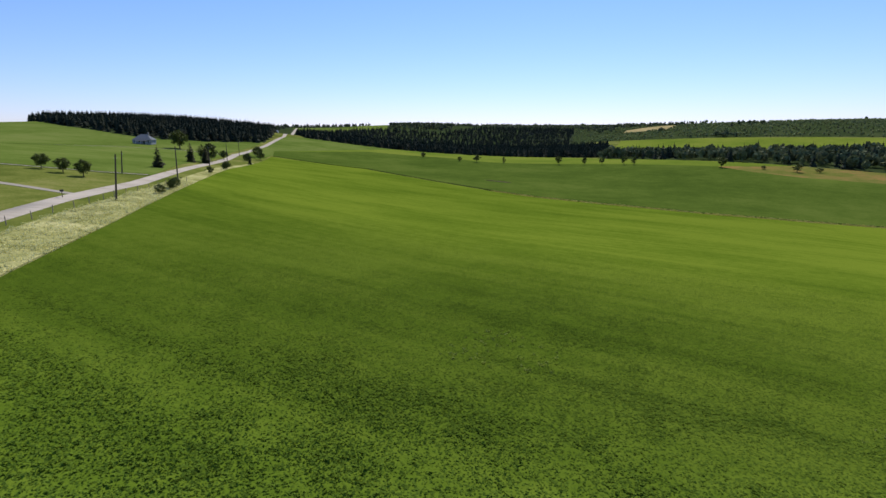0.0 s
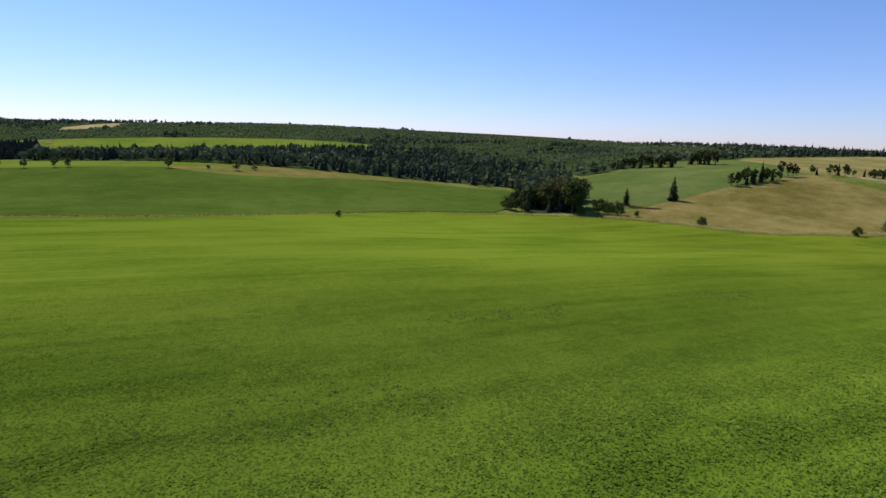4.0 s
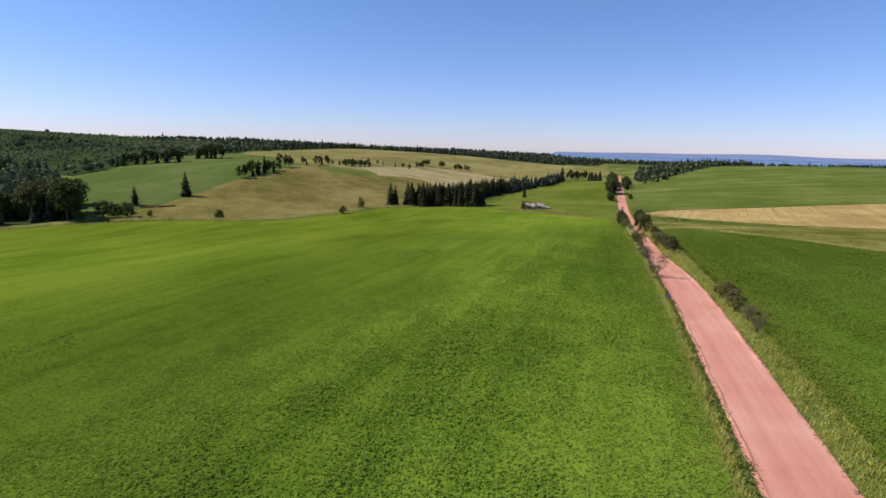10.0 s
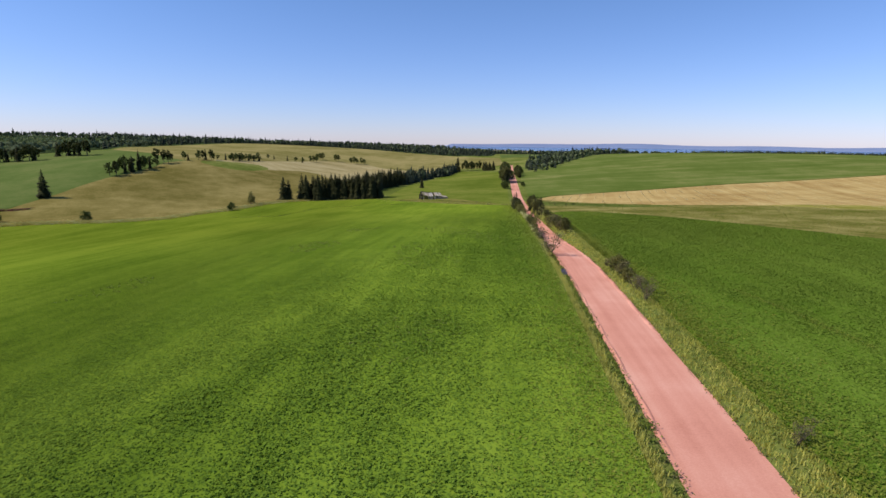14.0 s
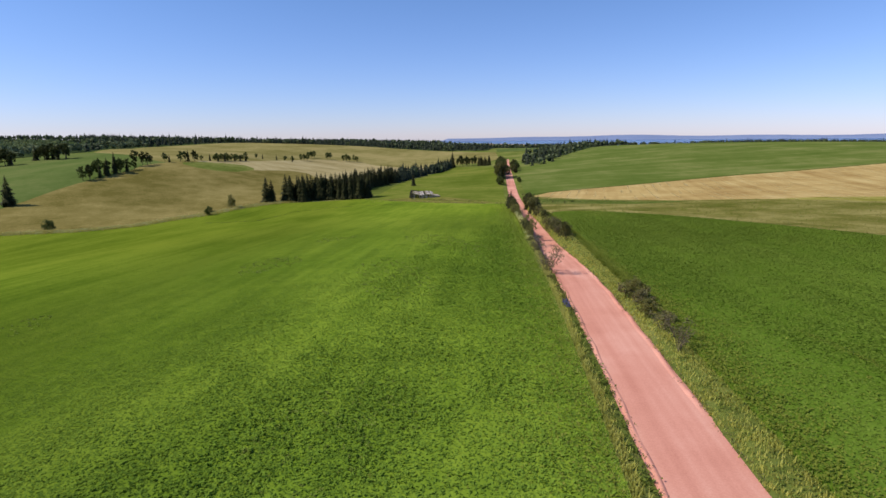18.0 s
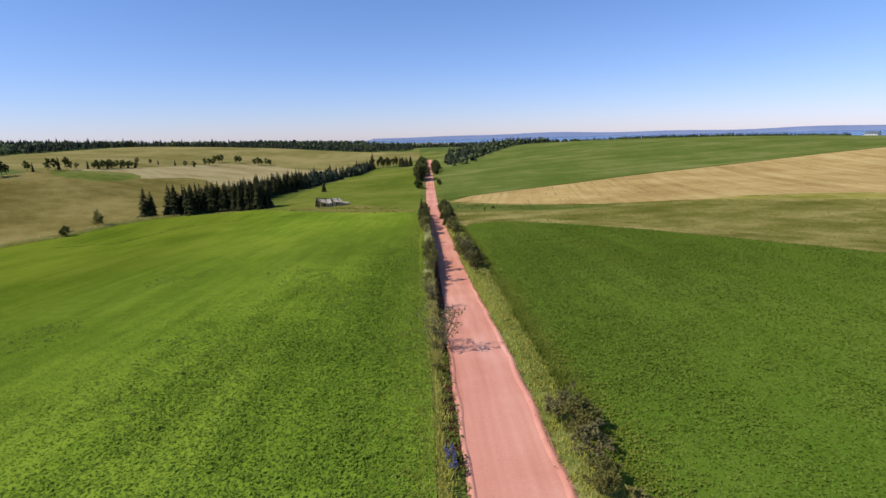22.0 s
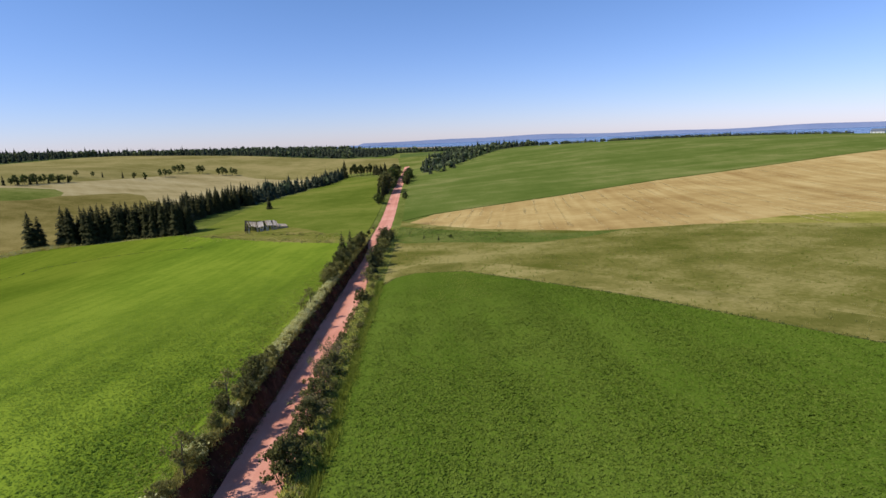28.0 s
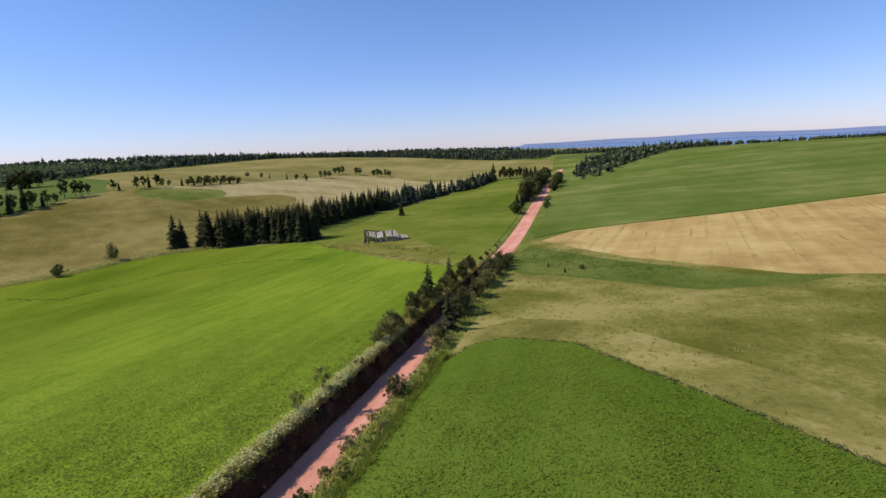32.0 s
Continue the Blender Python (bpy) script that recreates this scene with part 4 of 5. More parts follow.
for x, y, t in [(-72, 588, 13), (-68, 664, 19), (-83, 560, 9), (-81, 540, 9)]:
    plant("spruce_tree", x, y, t, int(-y), 1.1, group="spruce windbreak")
row("pasture_pine", [(-64, 674), (-42, 656)], 9, 12.0, 2.0, "trees at the meadow's end", fat=0.8)
row("spruce_tree", [(-37, 650), (-24, 632)], 17, 10.5, 2.2, "trees at the meadow's end")
for x, y, t in [(-67, 393, 8), (-243, 262, 15), (-250, 233, 11)]:
    plant("spruce_tree", x, y, t, int(-x), 1.15, "lone dark spruce tree in a pasture")
# hilltop clump and row: place, height, kind
for x, y, t, k in [(-248, 316, 8.5, "field_tree"), (-246, 319, 9.5, "pasture_pine"), (-249, 323, 8, "field_tree"), (-245, 326, 8.5, "spruce_tree"), (-248, 329, 10.5, "field_tree"), (-244, 331, 11, "spruce_tree"), (-247, 335, 9, "field_tree"),
                   (-245, 339, 14, "spruce_tree"), (-243, 341, 9, "field_tree"), (-246, 344, 8, "field_tree"), (-243, 347, 7.5, "spruce_tree"), (-245, 351, 7, "field_tree"), (-243, 354, 5.5, "field_tree"), (-248, 334, 8, "spruce_tree"),
                   (-251, 366, 10.5, "pasture_pine"), (-249, 371, 9.5, "pasture_pine"), (-247, 373, 8.5, "pasture_pine"), (-248, 378, 7, "pasture_pine"), (-250, 397, 6.8, "field_tree"), (-248, 399, 6, "spruce_tree"),
                   (-247, 411, 7.5, "field_tree"), (-246, 416, 8.5, "pasture_pine"), (-247, 421, 9, "spruce_tree"), (-245, 426, 9, "pasture_pine"), (-246, 431, 5.5, "field_tree"), (-245, 436, 4.5, "field_tree"),
                   (-266, 551, 6, "field_tree"), (-262, 566, 5, "field_tree"), (-259, 574, 5.5, "spruce_tree"), (-250, 588, 6.5, "spruce_tree"), (-241, 590, 6, "field_tree"), (-237, 600, 6.5, "field_tree"), (-239, 604, 6, "spruce_tree"),
                   (-245, 645, 7.5, "field_tree"), (-244, 652, 8, "field_tree"), (-243, 660, 7.5, "field_tree"), (-257, 700, 8.5, "field_tree"), (-256, 708, 9, "field_tree"), (-255, 716, 9, "field_tree"),
                   (-237, 716, 9.5, "field_tree"), (-235, 720, 9, "field_tree"), (-216, 716, 8, "field_tree"), (-213, 720, 9.5, "field_tree"), (-210, 723, 7.5, "field_tree"), (-203, 722, 9, "field_tree"), (-201, 727, 7, "field_tree")]:
    plant(k, x, y, t * rnd.uniform(0.94, 1.06), rnd.randrange(60), 0.78, group="hilltop tree row")
for k in range(20):
    y = 446 + 3.3 * k
    plant("field_tree" if k % 3 else "spruce_tree", -242.5 - 0.03 * (y - 446) + rnd.uniform(-1.5, 1.5), y, rnd.uniform(4.6, 6.8), rnd.randrange(60), 0.9, group="hilltop tree row")
# two stands at the wood's edge
for k in range(17):
    x = -443 + 3.1 * k
    plant("pasture_pine" if k % 3 else "spruce_tree", x, 400 + 0.38 * (x + 443) + rnd.uniform(-3, 3), rnd.uniform(10, 14.5), rnd.randrange(60), 0.95, group="stand at the wood's edge")
for k in range(12):
    plant("pasture_pine" if k % 3 else "spruce_tree", -398 + 2.4 * k, 444 + rnd.uniform(-3, 5), rnd.uniform(9, 14), rnd.randrange(60), 0.95, group="stand at the wood's edge")
plant("field_tree", -455, 372, 9, 5, 0.9, "single tree before the wood's edge")
# grove in the hollow
for k in range(46):
    f, b = rnd.random(), rnd.random()
    x, y = -278 + 34 * f - 18 * b, 172 + 20 * f + 14 * b
    plant("hedge_tree" if k % 4 == 0 else "broadleaf_tree" if k % 4 == 1 else "spruce_tree", x, y, (9 + 9 * f) * rnd.uniform(0.8, 1.15), rnd.randrange(60), 1.1, group="dark grove")
for k in range(18):
    a, b = rnd.random(), rnd.random()
    plant("spruce_tree" if k % 3 == 0 else "broadleaf_tree", -272 - 50 * a, 216 + 16 * a + 14 * (b - 0.6), rnd.uniform(11, 16), rnd.randrange(60), 1.1, group="dark grove")
for x, y, t in [(-272, 166, 8), (-266, 165, 7), (-260, 170, 6), (-236, 203, 8), (-232, 205, 7.5), (-227, 208, 8), (-188, 225, 5), (-147, 274, 4.4), (-220, 214, 3), (-246, 62, 3), (-236, 190, 5)]:
    plant("green_bush", x, y, t, rnd.randrange(60), 0.95)
plant("alder_bush", -147, 295, 7.5, 3, 0.6, "tall russet bush in the field hedge")
# row along the far field
for x, y, t, f in [(-408, -251, 5, 1.2), (-407, -214, 4, 1.2), (-407, -198, 6.5, 1.2), (-410, -175, 5.5, 0.6), (-417, -131, 7, 1.0), (-420, -112, 6, 0.9), (-422, -99, 6, 0.9), (-424, -83, 7, 0.8), (-424, -76, 6, 0.9), (-415, -17, 7, 1.2), (-405, 26, 5, 1.5), (-408, 38, 3, 1.8), (-412, 8, 2.5, 1.8)]:
    plant("field_tree", x, y, t, int(-y) % 60, f, group="trees along the far field")
# by the paved road and the farmhouse
for x, y, t, k in [(-69, -155, 3.8, "broadleaf_tree"), (-70, -147, 3.7, "broadleaf_tree"), (-71, -140, 4.1, "broadleaf_tree"), (-111, -172, 7.4, "young_spruce"), (-155, -216, 9, "young_spruce"), (-161, -214, 8, "young_spruce"), (-170, -224, 9, "broadleaf_tree"), (-228, -328, 12, "broadleaf_tree"), (-205, -257, 5, "broadleaf_tree"), (-252, -283, 7, "broadleaf_tree"), (-196, -226, 5, "spruce_tree"), (-236, -262, 5, "broadleaf_tree")]:
    plant(k, x, y, t, int(-y), 1.2)
for x, y, t in [(-80, -119, 2.6), (-84, -124, 2.4), (-72, -112, 2.2), (-122, -161, 2.5), (-146, -182, 3.2), (-150, -187, 3), (-215, -250, 4), (-222, -258, 4.5)]:
    plant("green_bush", x, y, t, int(-y), 1.0)

# ---- hedges of the red road ----
def hedge(kinds, y0, y1, step, off, jitter, lo, hi, label="", fat=1.0):
    """Bushes along the road: off metres from its middle."""
    y = y0
    while y < y1:
        x = float(road_x(y)) + off + (float(bank_in(y)) if off < 0 else 0.0) + rnd.uniform(-jitter, jitter)
        plant(rnd.choice(kinds), x, y + rnd.uniform(-0.4, 0.4) * step, rnd.uniform(lo, hi), rnd.randrange(99), fat * rnd.uniform(0.85, 1.2), label, "roadside hedge")
        y += step * rnd.uniform(0.7, 1.3)


hedge(["low_bush", "alder_bush"], 98, 124, 4.4, -3.7, 0.2, 0.6, 1.1)
hedge(["alder_bush", "alder_bush", "low_bush"], 121, 136, 3.6, -4.0, 0.3, 0.7, 1.3)
hedge(["low_bush", "alder_bush"], 136, 145, 2.2, -3.6, 0.2, 0.8, 1.4)
hedge(["hedge_bush", "alder_bush", "hedge_bush"], 144, 161, 1.7, -3.9, 0.25, 1.3, 2.3)
hedge(["low_bush", "low_bush", "alder_bush"], 164, 200, 4.4, -3.6, 0.2, 0.6, 1.2)
hedge(["alder_bush", "hedge_bush"], 200, 213, 2.8, -4.2, 0.4, 2.2, 3.3)
hedge(["hedge_tree", "hedge_tree", "alder_bush"], 213, 264, 2.9, -4.0, 0.5, 1.9, 4.4, "", 0.8)
hedge(["sapling", "hedge_bush", "hedge_tree"], 136.5, 143, 1.5, 3.8, 0.3, 2.2, 3.5, "", 0.75)
hedge(["sapling", "bare_shrub", "russet_bush", "hedge_bush"], 145, 162, 2.3, 3.5, 0.35, 1.5, 2.8)
hedge(["bare_shrub", "sapling", "alder_bush"], 162, 188, 2.6, 3.3, 0.45, 1.1, 2.1)
hedge(["low_bush"], 140, 200, 6.5, 4.9, 0.4, 0.6, 1.1)
hedge(["hedge_tree", "sapling", "alder_bush", "hedge_bush"], 202, 264, 2.7, 3.7, 0.55, 2.2, 5.2, "", 0.78)
hedge(["russet_bush", "low_bush"], 262, 276, 2.4, 4.2, 0.6, 1.6, 3.0)
hedge(["low_bush", "green_bush"], 276, 312, 9.0, -4.4, 0.6, 0.8, 1.6)
for x, y, t, k in [
        (12.8, 42.6, 1.6, "bare_shrub"), (11.5, 73, 1.9, "bare_shrub"), (12.2, 75.5, 2.2, "bare_shrub"), (11.6, 78, 1.8, "bare_shrub"), (12.3, 80, 1.6, "low_bush"), (11.2, 82, 2.0, "alder_bush"), (11.5, 85, 2.2, "russet_bush"), (11.3, 87.5, 2.6, "alder_bush"), (10.8, 89.5, 2.2, "russet_bush"),
        (3.0, 103.6, 3.5, "bare_shrub"), (3.0, 106, 1.8, "bare_shrub"), (2.6, 119.5, 2.6, "bare_shrub"), (2.2, 138, 3.6, "sapling"), (1.8, 147, 4.0, "sapling"),
        (8.6, 151.5, 2.6, "sapling"), (8.2, 157, 2.4, "alder_bush"), (7.9, 166, 1.8, "hedge_bush"), (7.6, 174, 1.6, "russet_bush"), (7.6, 184, 2.6, "hedge_bush"),
        (0.7, 178, 2.6, "sapling"), (0.5, 183, 3.0, "sapling"), (7.0, 207, 6.2, "young_spruce"), (6.0, 228, 6.4, "young_spruce"), (-1.6, 226, 7.2, "young_spruce"), (-2.4, 243, 6.2, "young_spruce"), (5.0, 250, 5.6, "young_spruce"), (6.9, 199, 4.4, "sapling"),
        (-8.2, 381, 6.0, "broadleaf_tree"), (-7.2, 385, 4.0, "green_bush"), (4.8, 396, 2.6, "green_bush"), (4.6, 404, 3.0, "green_bush"), (20.5, 254, 1.6, "young_spruce"), (16.3, 262, 1.4, "young_spruce"), (24, 258, 1.2, "green_bush")]:
    plant(k, x, y, t, int(y * 3), 1.0, group="roadside hedge" if y < 300 else "")


hedge(["spruce_tree", "hedge_tree", "spruce_tree"], 388, 424, 4.2, -7.2, 0.8, 5.0, 8.5, "dark tree beside the far red road", 0.85)
hedge(["hedge_tree", "broadleaf_tree", "spruce_tree"], 424, 580, 4.0, -6.6, 1.2, 7.5, 12.0, "tall dark tree at the far end of the red road")
hedge(["hedge_tree", "broadleaf_tree", "spruce_tree"], 474, 560, 4.6, 5.6, 1.0, 5.0, 8.0, "tall dark tree at the far end of the red road")


# ---- crops and grasses near the road, too many to count ----
def tufts(name, label, mat, x, y, up, leaf, per, spread, tall, seed, flat=0.5, cat="plants"):
    rng = np.random.default_rng(seed)
    z = height(x, y) + up
    n = len(x)
    s = rng.uniform(0.6, 1.3, n)
    c = np.repeat(np.c_[x, y, z], per, 0)
    c[:, :2] += rng.normal(scale=spread, size=(n * per, 2)) * np.repeat(s, per)[:, None]
    c[:, 2] += rng.uniform(0.0, tall, n * per) * np.repeat(s, per)
    v, f = leaves(rng, c, leaf, flat)
    tagged(new(name, np_mesh(name, v, f, mat)), label, cat, kind="stuff")


def blades(name, label, mat, x, y, up, tall, per, seed, cat="grass"):
    """Upright grass: thin bent triangles in tufts."""
    rng = np.random.default_rng(seed)
    n = len(x) * per
    c = np.repeat(np.c_[x, y, height(x, y) + up - 0.05], per, 0)
    c[:, :2] += rng.normal(scale=0.16, size=(n, 2))
    a = rng.uniform(0, 6.283, n)
    hgt = np.repeat(rng.uniform(0.6, 1.3, len(x)), per) * tall * rng.uniform(0.6, 1.1, n)
    d = np.c_[np.cos(a), np.sin(a), np.zeros(n)]
    w = np.c_[-np.sin(a), np.cos(a), np.zeros(n)] * (0.035 + 0.03 * tall)
    tip = c + d * (hgt * rng.uniform(0.2, 0.6, n))[:, None]
    tip[:, 2] += hgt
    v = np.stack([c - w, c + w, tip], 1).reshape(-1, 3)
    tagged(new(name, np_mesh(name, v, np.arange(3 * n, dtype=np.int32).reshape(n, 3), mat)), label, cat, kind="stuff")


def scatter(poly, x0, x1, y0, y1, count, seed):
    rng = np.random.default_rng(seed)
    x, y = rng.uniform(x0, x1, count), rng.uniform(y0, y1, count)
    ok = inside(poly, x, y)
    return x[ok], y[ok]


CLOVER, SOY = PLAN[5][4], PLAN[6][4]


def canopy(name, label, mat, poly, box, count, up, size, tall, seed, fade):
    """Single crop leaves, dense along the flight line and thinning out from it, thicker in rank patches."""
    rng = np.random.default_rng(seed)
    x, y = rng.uniform(box[0], box[1], count), rng.uniform(box[2], box[3], count)
    x, y = x + rng.normal(scale=0.2, size=count), y + rng.normal(scale=0.2, size=count)
    f = np.clip((y - 5) / 130, 0, 1)
    far = np.hypot(x - (-3 + 29 * f), y - (5 + 130 * f))
    along_x = x + 0.0265 * y
    rank = 0.32 * lumps(along_x * 12, y * 0.5, 26.0, seed + 1) + 0.38 * lumps(along_x, y * 0.45, 9.0, seed + 2) + 0.3 * lumps(x, y, 3.2, seed + 3)
    rank = 0.12 + 0.88 * smooth(0.32, 0.7, rank)
    close = np.minimum(1.0, 1.6 * np.exp(-(far / fade) ** 1.6))
    ok = inside(poly, x, y) & (rng.random(count) < (0.35 + 0.65 * rank) * close)
    x, y, rank, close = x[ok], y[ok], rank[ok], close[ok]
    n = len(x)
    bunch = smooth(0.25, 0.8, 0.7 * lumps(x, y, 0.22, seed + 4) + 0.3 * lumps(x, y, 0.5, seed + 5))
    c = np.c_[x, y, height(x, y) + up + tall * (0.32 + 0.68 * smooth(-36, -12, x)) * (1 - 0.75 * smooth(-11, -5, x - road_x(y)) * (x < road_x(y))) * (0.1 + 0.9 * rank) * bunch * rng.uniform(0.55, 1.0, n) * (0.12 + 0.88 * smooth(0.1, 0.9, close)) + 0.015]
    nrm = rng.normal(size=(n, 3)) * ((0.04 + 0.46 * smooth(0.1, 0.9, close)) * (0.45 + 0.55 * smooth(-38, -16, x)))[:, None]
    nrm[:, 2] = 1.0
    nrm = unit(nrm)
    t = unit(np.cross(nrm, rng.normal(size=(n, 3))))
    b = np.cross(nrm, t)
    s = size * rng.uniform(0.6, 1.35, (n, 1))
    v = np.stack([c + t * s, c - t * s * 0.6 + b * s * 0.7, c - t * s * 0.6 - b * s * 0.7], 1).reshape(-1, 3)
    tagged(new(name, np_mesh(name, v, np.arange(3 * n, dtype=np.int32).reshape(n, 3), mat)), label, "crop", kind="stuff")


canopy("clover_leaves", "low leafy clover plants", M_LEAF_CLOVER, CLOVER, (-95, 7, -75, 215), 3000000, 0.30, 0.105, 0.24, 32, 44)
canopy("crop_leaves", "dense dark leafy crop plants", M_LEAF_SOY, SOY, (8, 95, 0, 206), 1300000, 0.37, 0.12, 0.09, 34, 50)


def verge(seed, y0, y1, count, lo, hi):
    rng = np.random.default_rng(seed)
    y = rng.uniform(y0, y1, count)
    return road_x(y) + rng.uniform(lo, hi, count) + (bank_in(y) if hi < 0 else 0.0), y


x_, y_ = verge(41, -40, 300, 7500, 2.8, 5.9)
blades("verge_grass", "tall yellow-green roadside grass", M_GRASS, x_, y_, 0.0, 0.36, 9, 42)
x_, y_ = verge(43, -40, 300, 5200, -4.9, -3.5)
blades("verge_grass", "pale roadside grass on the bank", M_GRASS, x_, y_, 0.0, 0.45, 9, 44)
x_, y_ = verge(47, 100, 275, 5000, -4.4, -3.3)
blades("bank_grass", "straw-yellow grass on the bank's crest", M_STRAW, x_, y_, 0.0, 0.5, 9, 48)
x_, y_ = verge(49, -40, 190, 6500, -4.6, -3.95)
blades("dry_edge", "tan dry grass line along the crop", M_GRASS, x_, y_, 0.08, 0.4, 7, 50)
x_, y_ = verge(71, -40, 120, 1200, -3.6, -2.75)
tufts("verge_weeds", "low green weeds along the red road", M_WEED, x_, y_, 0.02, 0.09, 9, 0.18, 0.3, 72)
x_, y_ = verge(73, -40, 290, 900, 2.55, 3.0)
tufts("verge_weeds", "russet weeds at the road's edge", M_RUSSET, x_, y_, 0.0, 0.06, 7, 0.12, 0.2, 74)
x_, y_ = verge(75, -40, 290, 900, -3.0, -2.55)
tufts("verge_weeds", "russet weeds at the road's foot", M_RUSSET, x_, y_, 0.0, 0.06, 7, 0.12, 0.2, 76)
rng_ = np.random.default_rng(141)
y_ = 196 - 110 * rng_.random(3400) ** 1.4
x_ = road_x(y_) + 5.25 + 0.65 * smooth(105, 145, y_) + 0.35 * (lumps(y_, y_ * 0, 3.0, 142) - 0.5) + rng_.normal(scale=0.16, size=3400)
blades("verge_edge_grass", "tall green grass standing along the crop", M_EDGE, x_, y_, 0.0, 0.75, 9, 143)
y_ = rng_.uniform(-40, 130, 9000)
x_ = road_x(y_) + 5.2 + rng_.exponential(1.0, 9000) * (0.6 + 1.1 * (1 - smooth(70, 110, y_)))
tufts("field_edge_grass", "yellow-green grass thinning into the leafy crop", M_EDGE, x_, y_, 0.42, 0.085, 5, 0.25, 0.16, 144, 0.6, "grass")
x_, y_ = verge(77, -40, 300, 2600, 3.4, 5.8)
tufts("verge_weeds", "leafy weeds in the roadside grass", M_WEED, x_, y_, 0.02, 0.08, 8, 0.2, 0.35, 78)
x_, y_ = scatter([p for q in PLAN if q[0] == "wild_strip" for p in q[4]], -100, 10, -135, -40, 34000, 45)
ok_ = np.sin(x_ * 1.3 + 2 * np.sin(y_ * 0.8)) * np.sin(y_ * 1.1 + 1.7 * np.sin(x_ * 0.7)) > -0.3
x_, y_ = x_[ok_], y_[ok_]
blades("wild_grass", "cream-coloured seeding wild grass", M_WILD, x_, y_, 0.1, 0.5, 6, 46)
ok_ = lumps(x_, y_, 1.4, 47) > 0.5
tufts("wild_tussocks", "pale cream tussocks of wild grass", M_WILD, x_[ok_], y_[ok_], 0.25, 0.13, 6, 0.28, 0.4, 48, 0.8, "grass")


def clay_berm(label, off, y0, y1, step, wide, tall, seed):
    """A ragged ridge of graded clay lying along the road's edge."""
    y = np.arange(y0, y1, step)
    n = len(y)
    xm = road_x(y) + off + 0.10 * (lumps(y, y * 0, 2.2, seed) - 0.5) + 0.05 * np.sin(y * 0.7)
    hgt = tall * (0.25 + lumps(y, y * 0 + 3, 0.8, seed + 1)) * np.minimum(1, np.minimum(y - y0, y1 - y) / 3 + 0.02)
    rows_ = []
    for f, up in ((-1.0, 0.0), (-0.35, 0.8), (0.1, 1.0), (0.5, 0.6), (1.0, 0.0)):
        xx = xm + f * wide * 0.5
        rows_.append(np.c_[xx, y, height(xx, y) + 0.02 + up * hgt])
    v = np.concatenate(rows_)
    k = np.arange(n - 1)
    f = np.concatenate([np.c_[r * n + k, (r + 1) * n + k, (r + 1) * n + k + 1, r * n + k + 1] for r in range(4)])
    tagged(new("clay_ridge", np_mesh("clay_ridge", v, f, M_CLAY, True)), label, "ridge", kind="structure")


clay_berm("low ridge of graded red clay along the road", 2.5, 62, 137, 0.35, 0.55, 0.16, 161)
clay_berm("crumbling red clay ridge at the foot of the bank", -2.45, 40, 118, 0.35, 0.4, 0.12, 163)


def lupin(x, y, tall, seed):
    ob = tagged(new("lupin"), "blue-purple lupin in flower on the road bank", "flower", "roadside lupins")
    ob.matrix_basis = Matrix.Translation((x, y, ground_z(x, y)))
    r = np.random.default_rng(seed)
    bm = bmesh.new()
    tops = []
    for k in range(7):
        a = r.uniform(0, 6.28)
        b = Vector((0.22 * math.cos(a), 0.22 * math.sin(a), tall * r.uniform(0.6, 0.8)))
        limb(bm, (0.04 * math.cos(a), 0.04 * math.sin(a), -0.03), b, 0.012, 0.008, 4)
        tops.append(b)
    part("stem", bm, M_WEED, ob)
    c = np.concatenate([np.array(b)[None] + np.c_[r.normal(scale=0.04, size=(40, 2)), r.uniform(0, 0.32, 40)] for b in tops])
    v, f = leaves(r, c, 0.045, 0.3)
    part("blossom", np_mesh("blossom", v, f, M_LUPIN), None, ob)
    v, f = leaves(r, np.c_[r.normal(scale=0.2, size=(60, 2)), r.uniform(0.05, tall * 0.6, 60)], 0.07, 0.6)
    part("foliage", np_mesh("foliage", v, f, M_WEED), None, ob)


M_LUPIN = leafy("lupin_blossom", (0.10, 0.095, 0.19), (0.20, 0.19, 0.33), 0.7, 0.3)
for k_, (x_, y_) in enumerate([(3.75, 84.3), (3.7, 85.0), (3.6, 85.5)]):
    lupin(x_, y_, 0.75 + 0.08 * (k_ % 3), 170 + k_)


# ---- built things ----
M_GREYWOOD = plain("weathered_boards", (0.25, 0.205, 0.16), (0.47, 0.39, 0.30), 0.5, 0.95, squash=(1, 1, 0.15), bump=0.4)
M_PALEWOOD = plain("bleached_boards", (0.36, 0.31, 0.25), (0.58, 0.52, 0.44), 0.5, 0.95, squash=(1, 1, 0.15), bump=0.4)
M_DARKWOOD = plain("old_dark_timber", (0.03, 0.026, 0.022), (0.09, 0.08, 0.07), 0.4, 0.95)
M_POLE = plain("creosoted_pole", (0.05, 0.04, 0.032), (0.11, 0.09, 0.075), 0.3, 0.9, squash=(1, 1, 0.1))
M_GLASSY = plain("insulator", (0.3, 0.33, 0.33), (0.45, 0.5, 0.5), 0.1, 0.2)
M_WHITE = plain("white_siding", (0.62, 0.62, 0.60), (0.78, 0.78, 0.76), 0.6, 0.6)
M_SLATE = plain("blue_grey_shingles", (0.075, 0.09, 0.105), (0.15, 0.17, 0.195), 0.5, 0.8)
M_SIDING = plain("grey_siding", (0.2, 0.22, 0.24), (0.33, 0.35, 0.37), 0.6, 0.7)
M_PANE = plain("dark_pane", (0.02, 0.025, 0.03), (0.05, 0.06, 0.07), 0.5, 0.1)
M_REDWOOD = plain("rust_red_planks", (0.16, 0.05, 0.03), (0.3, 0.11, 0.07), 0.3, 0.9)
M_ROCK = plain("field_stone", (0.25, 0.2, 0.17), (0.45, 0.4, 0.36), 0.3, 0.95)


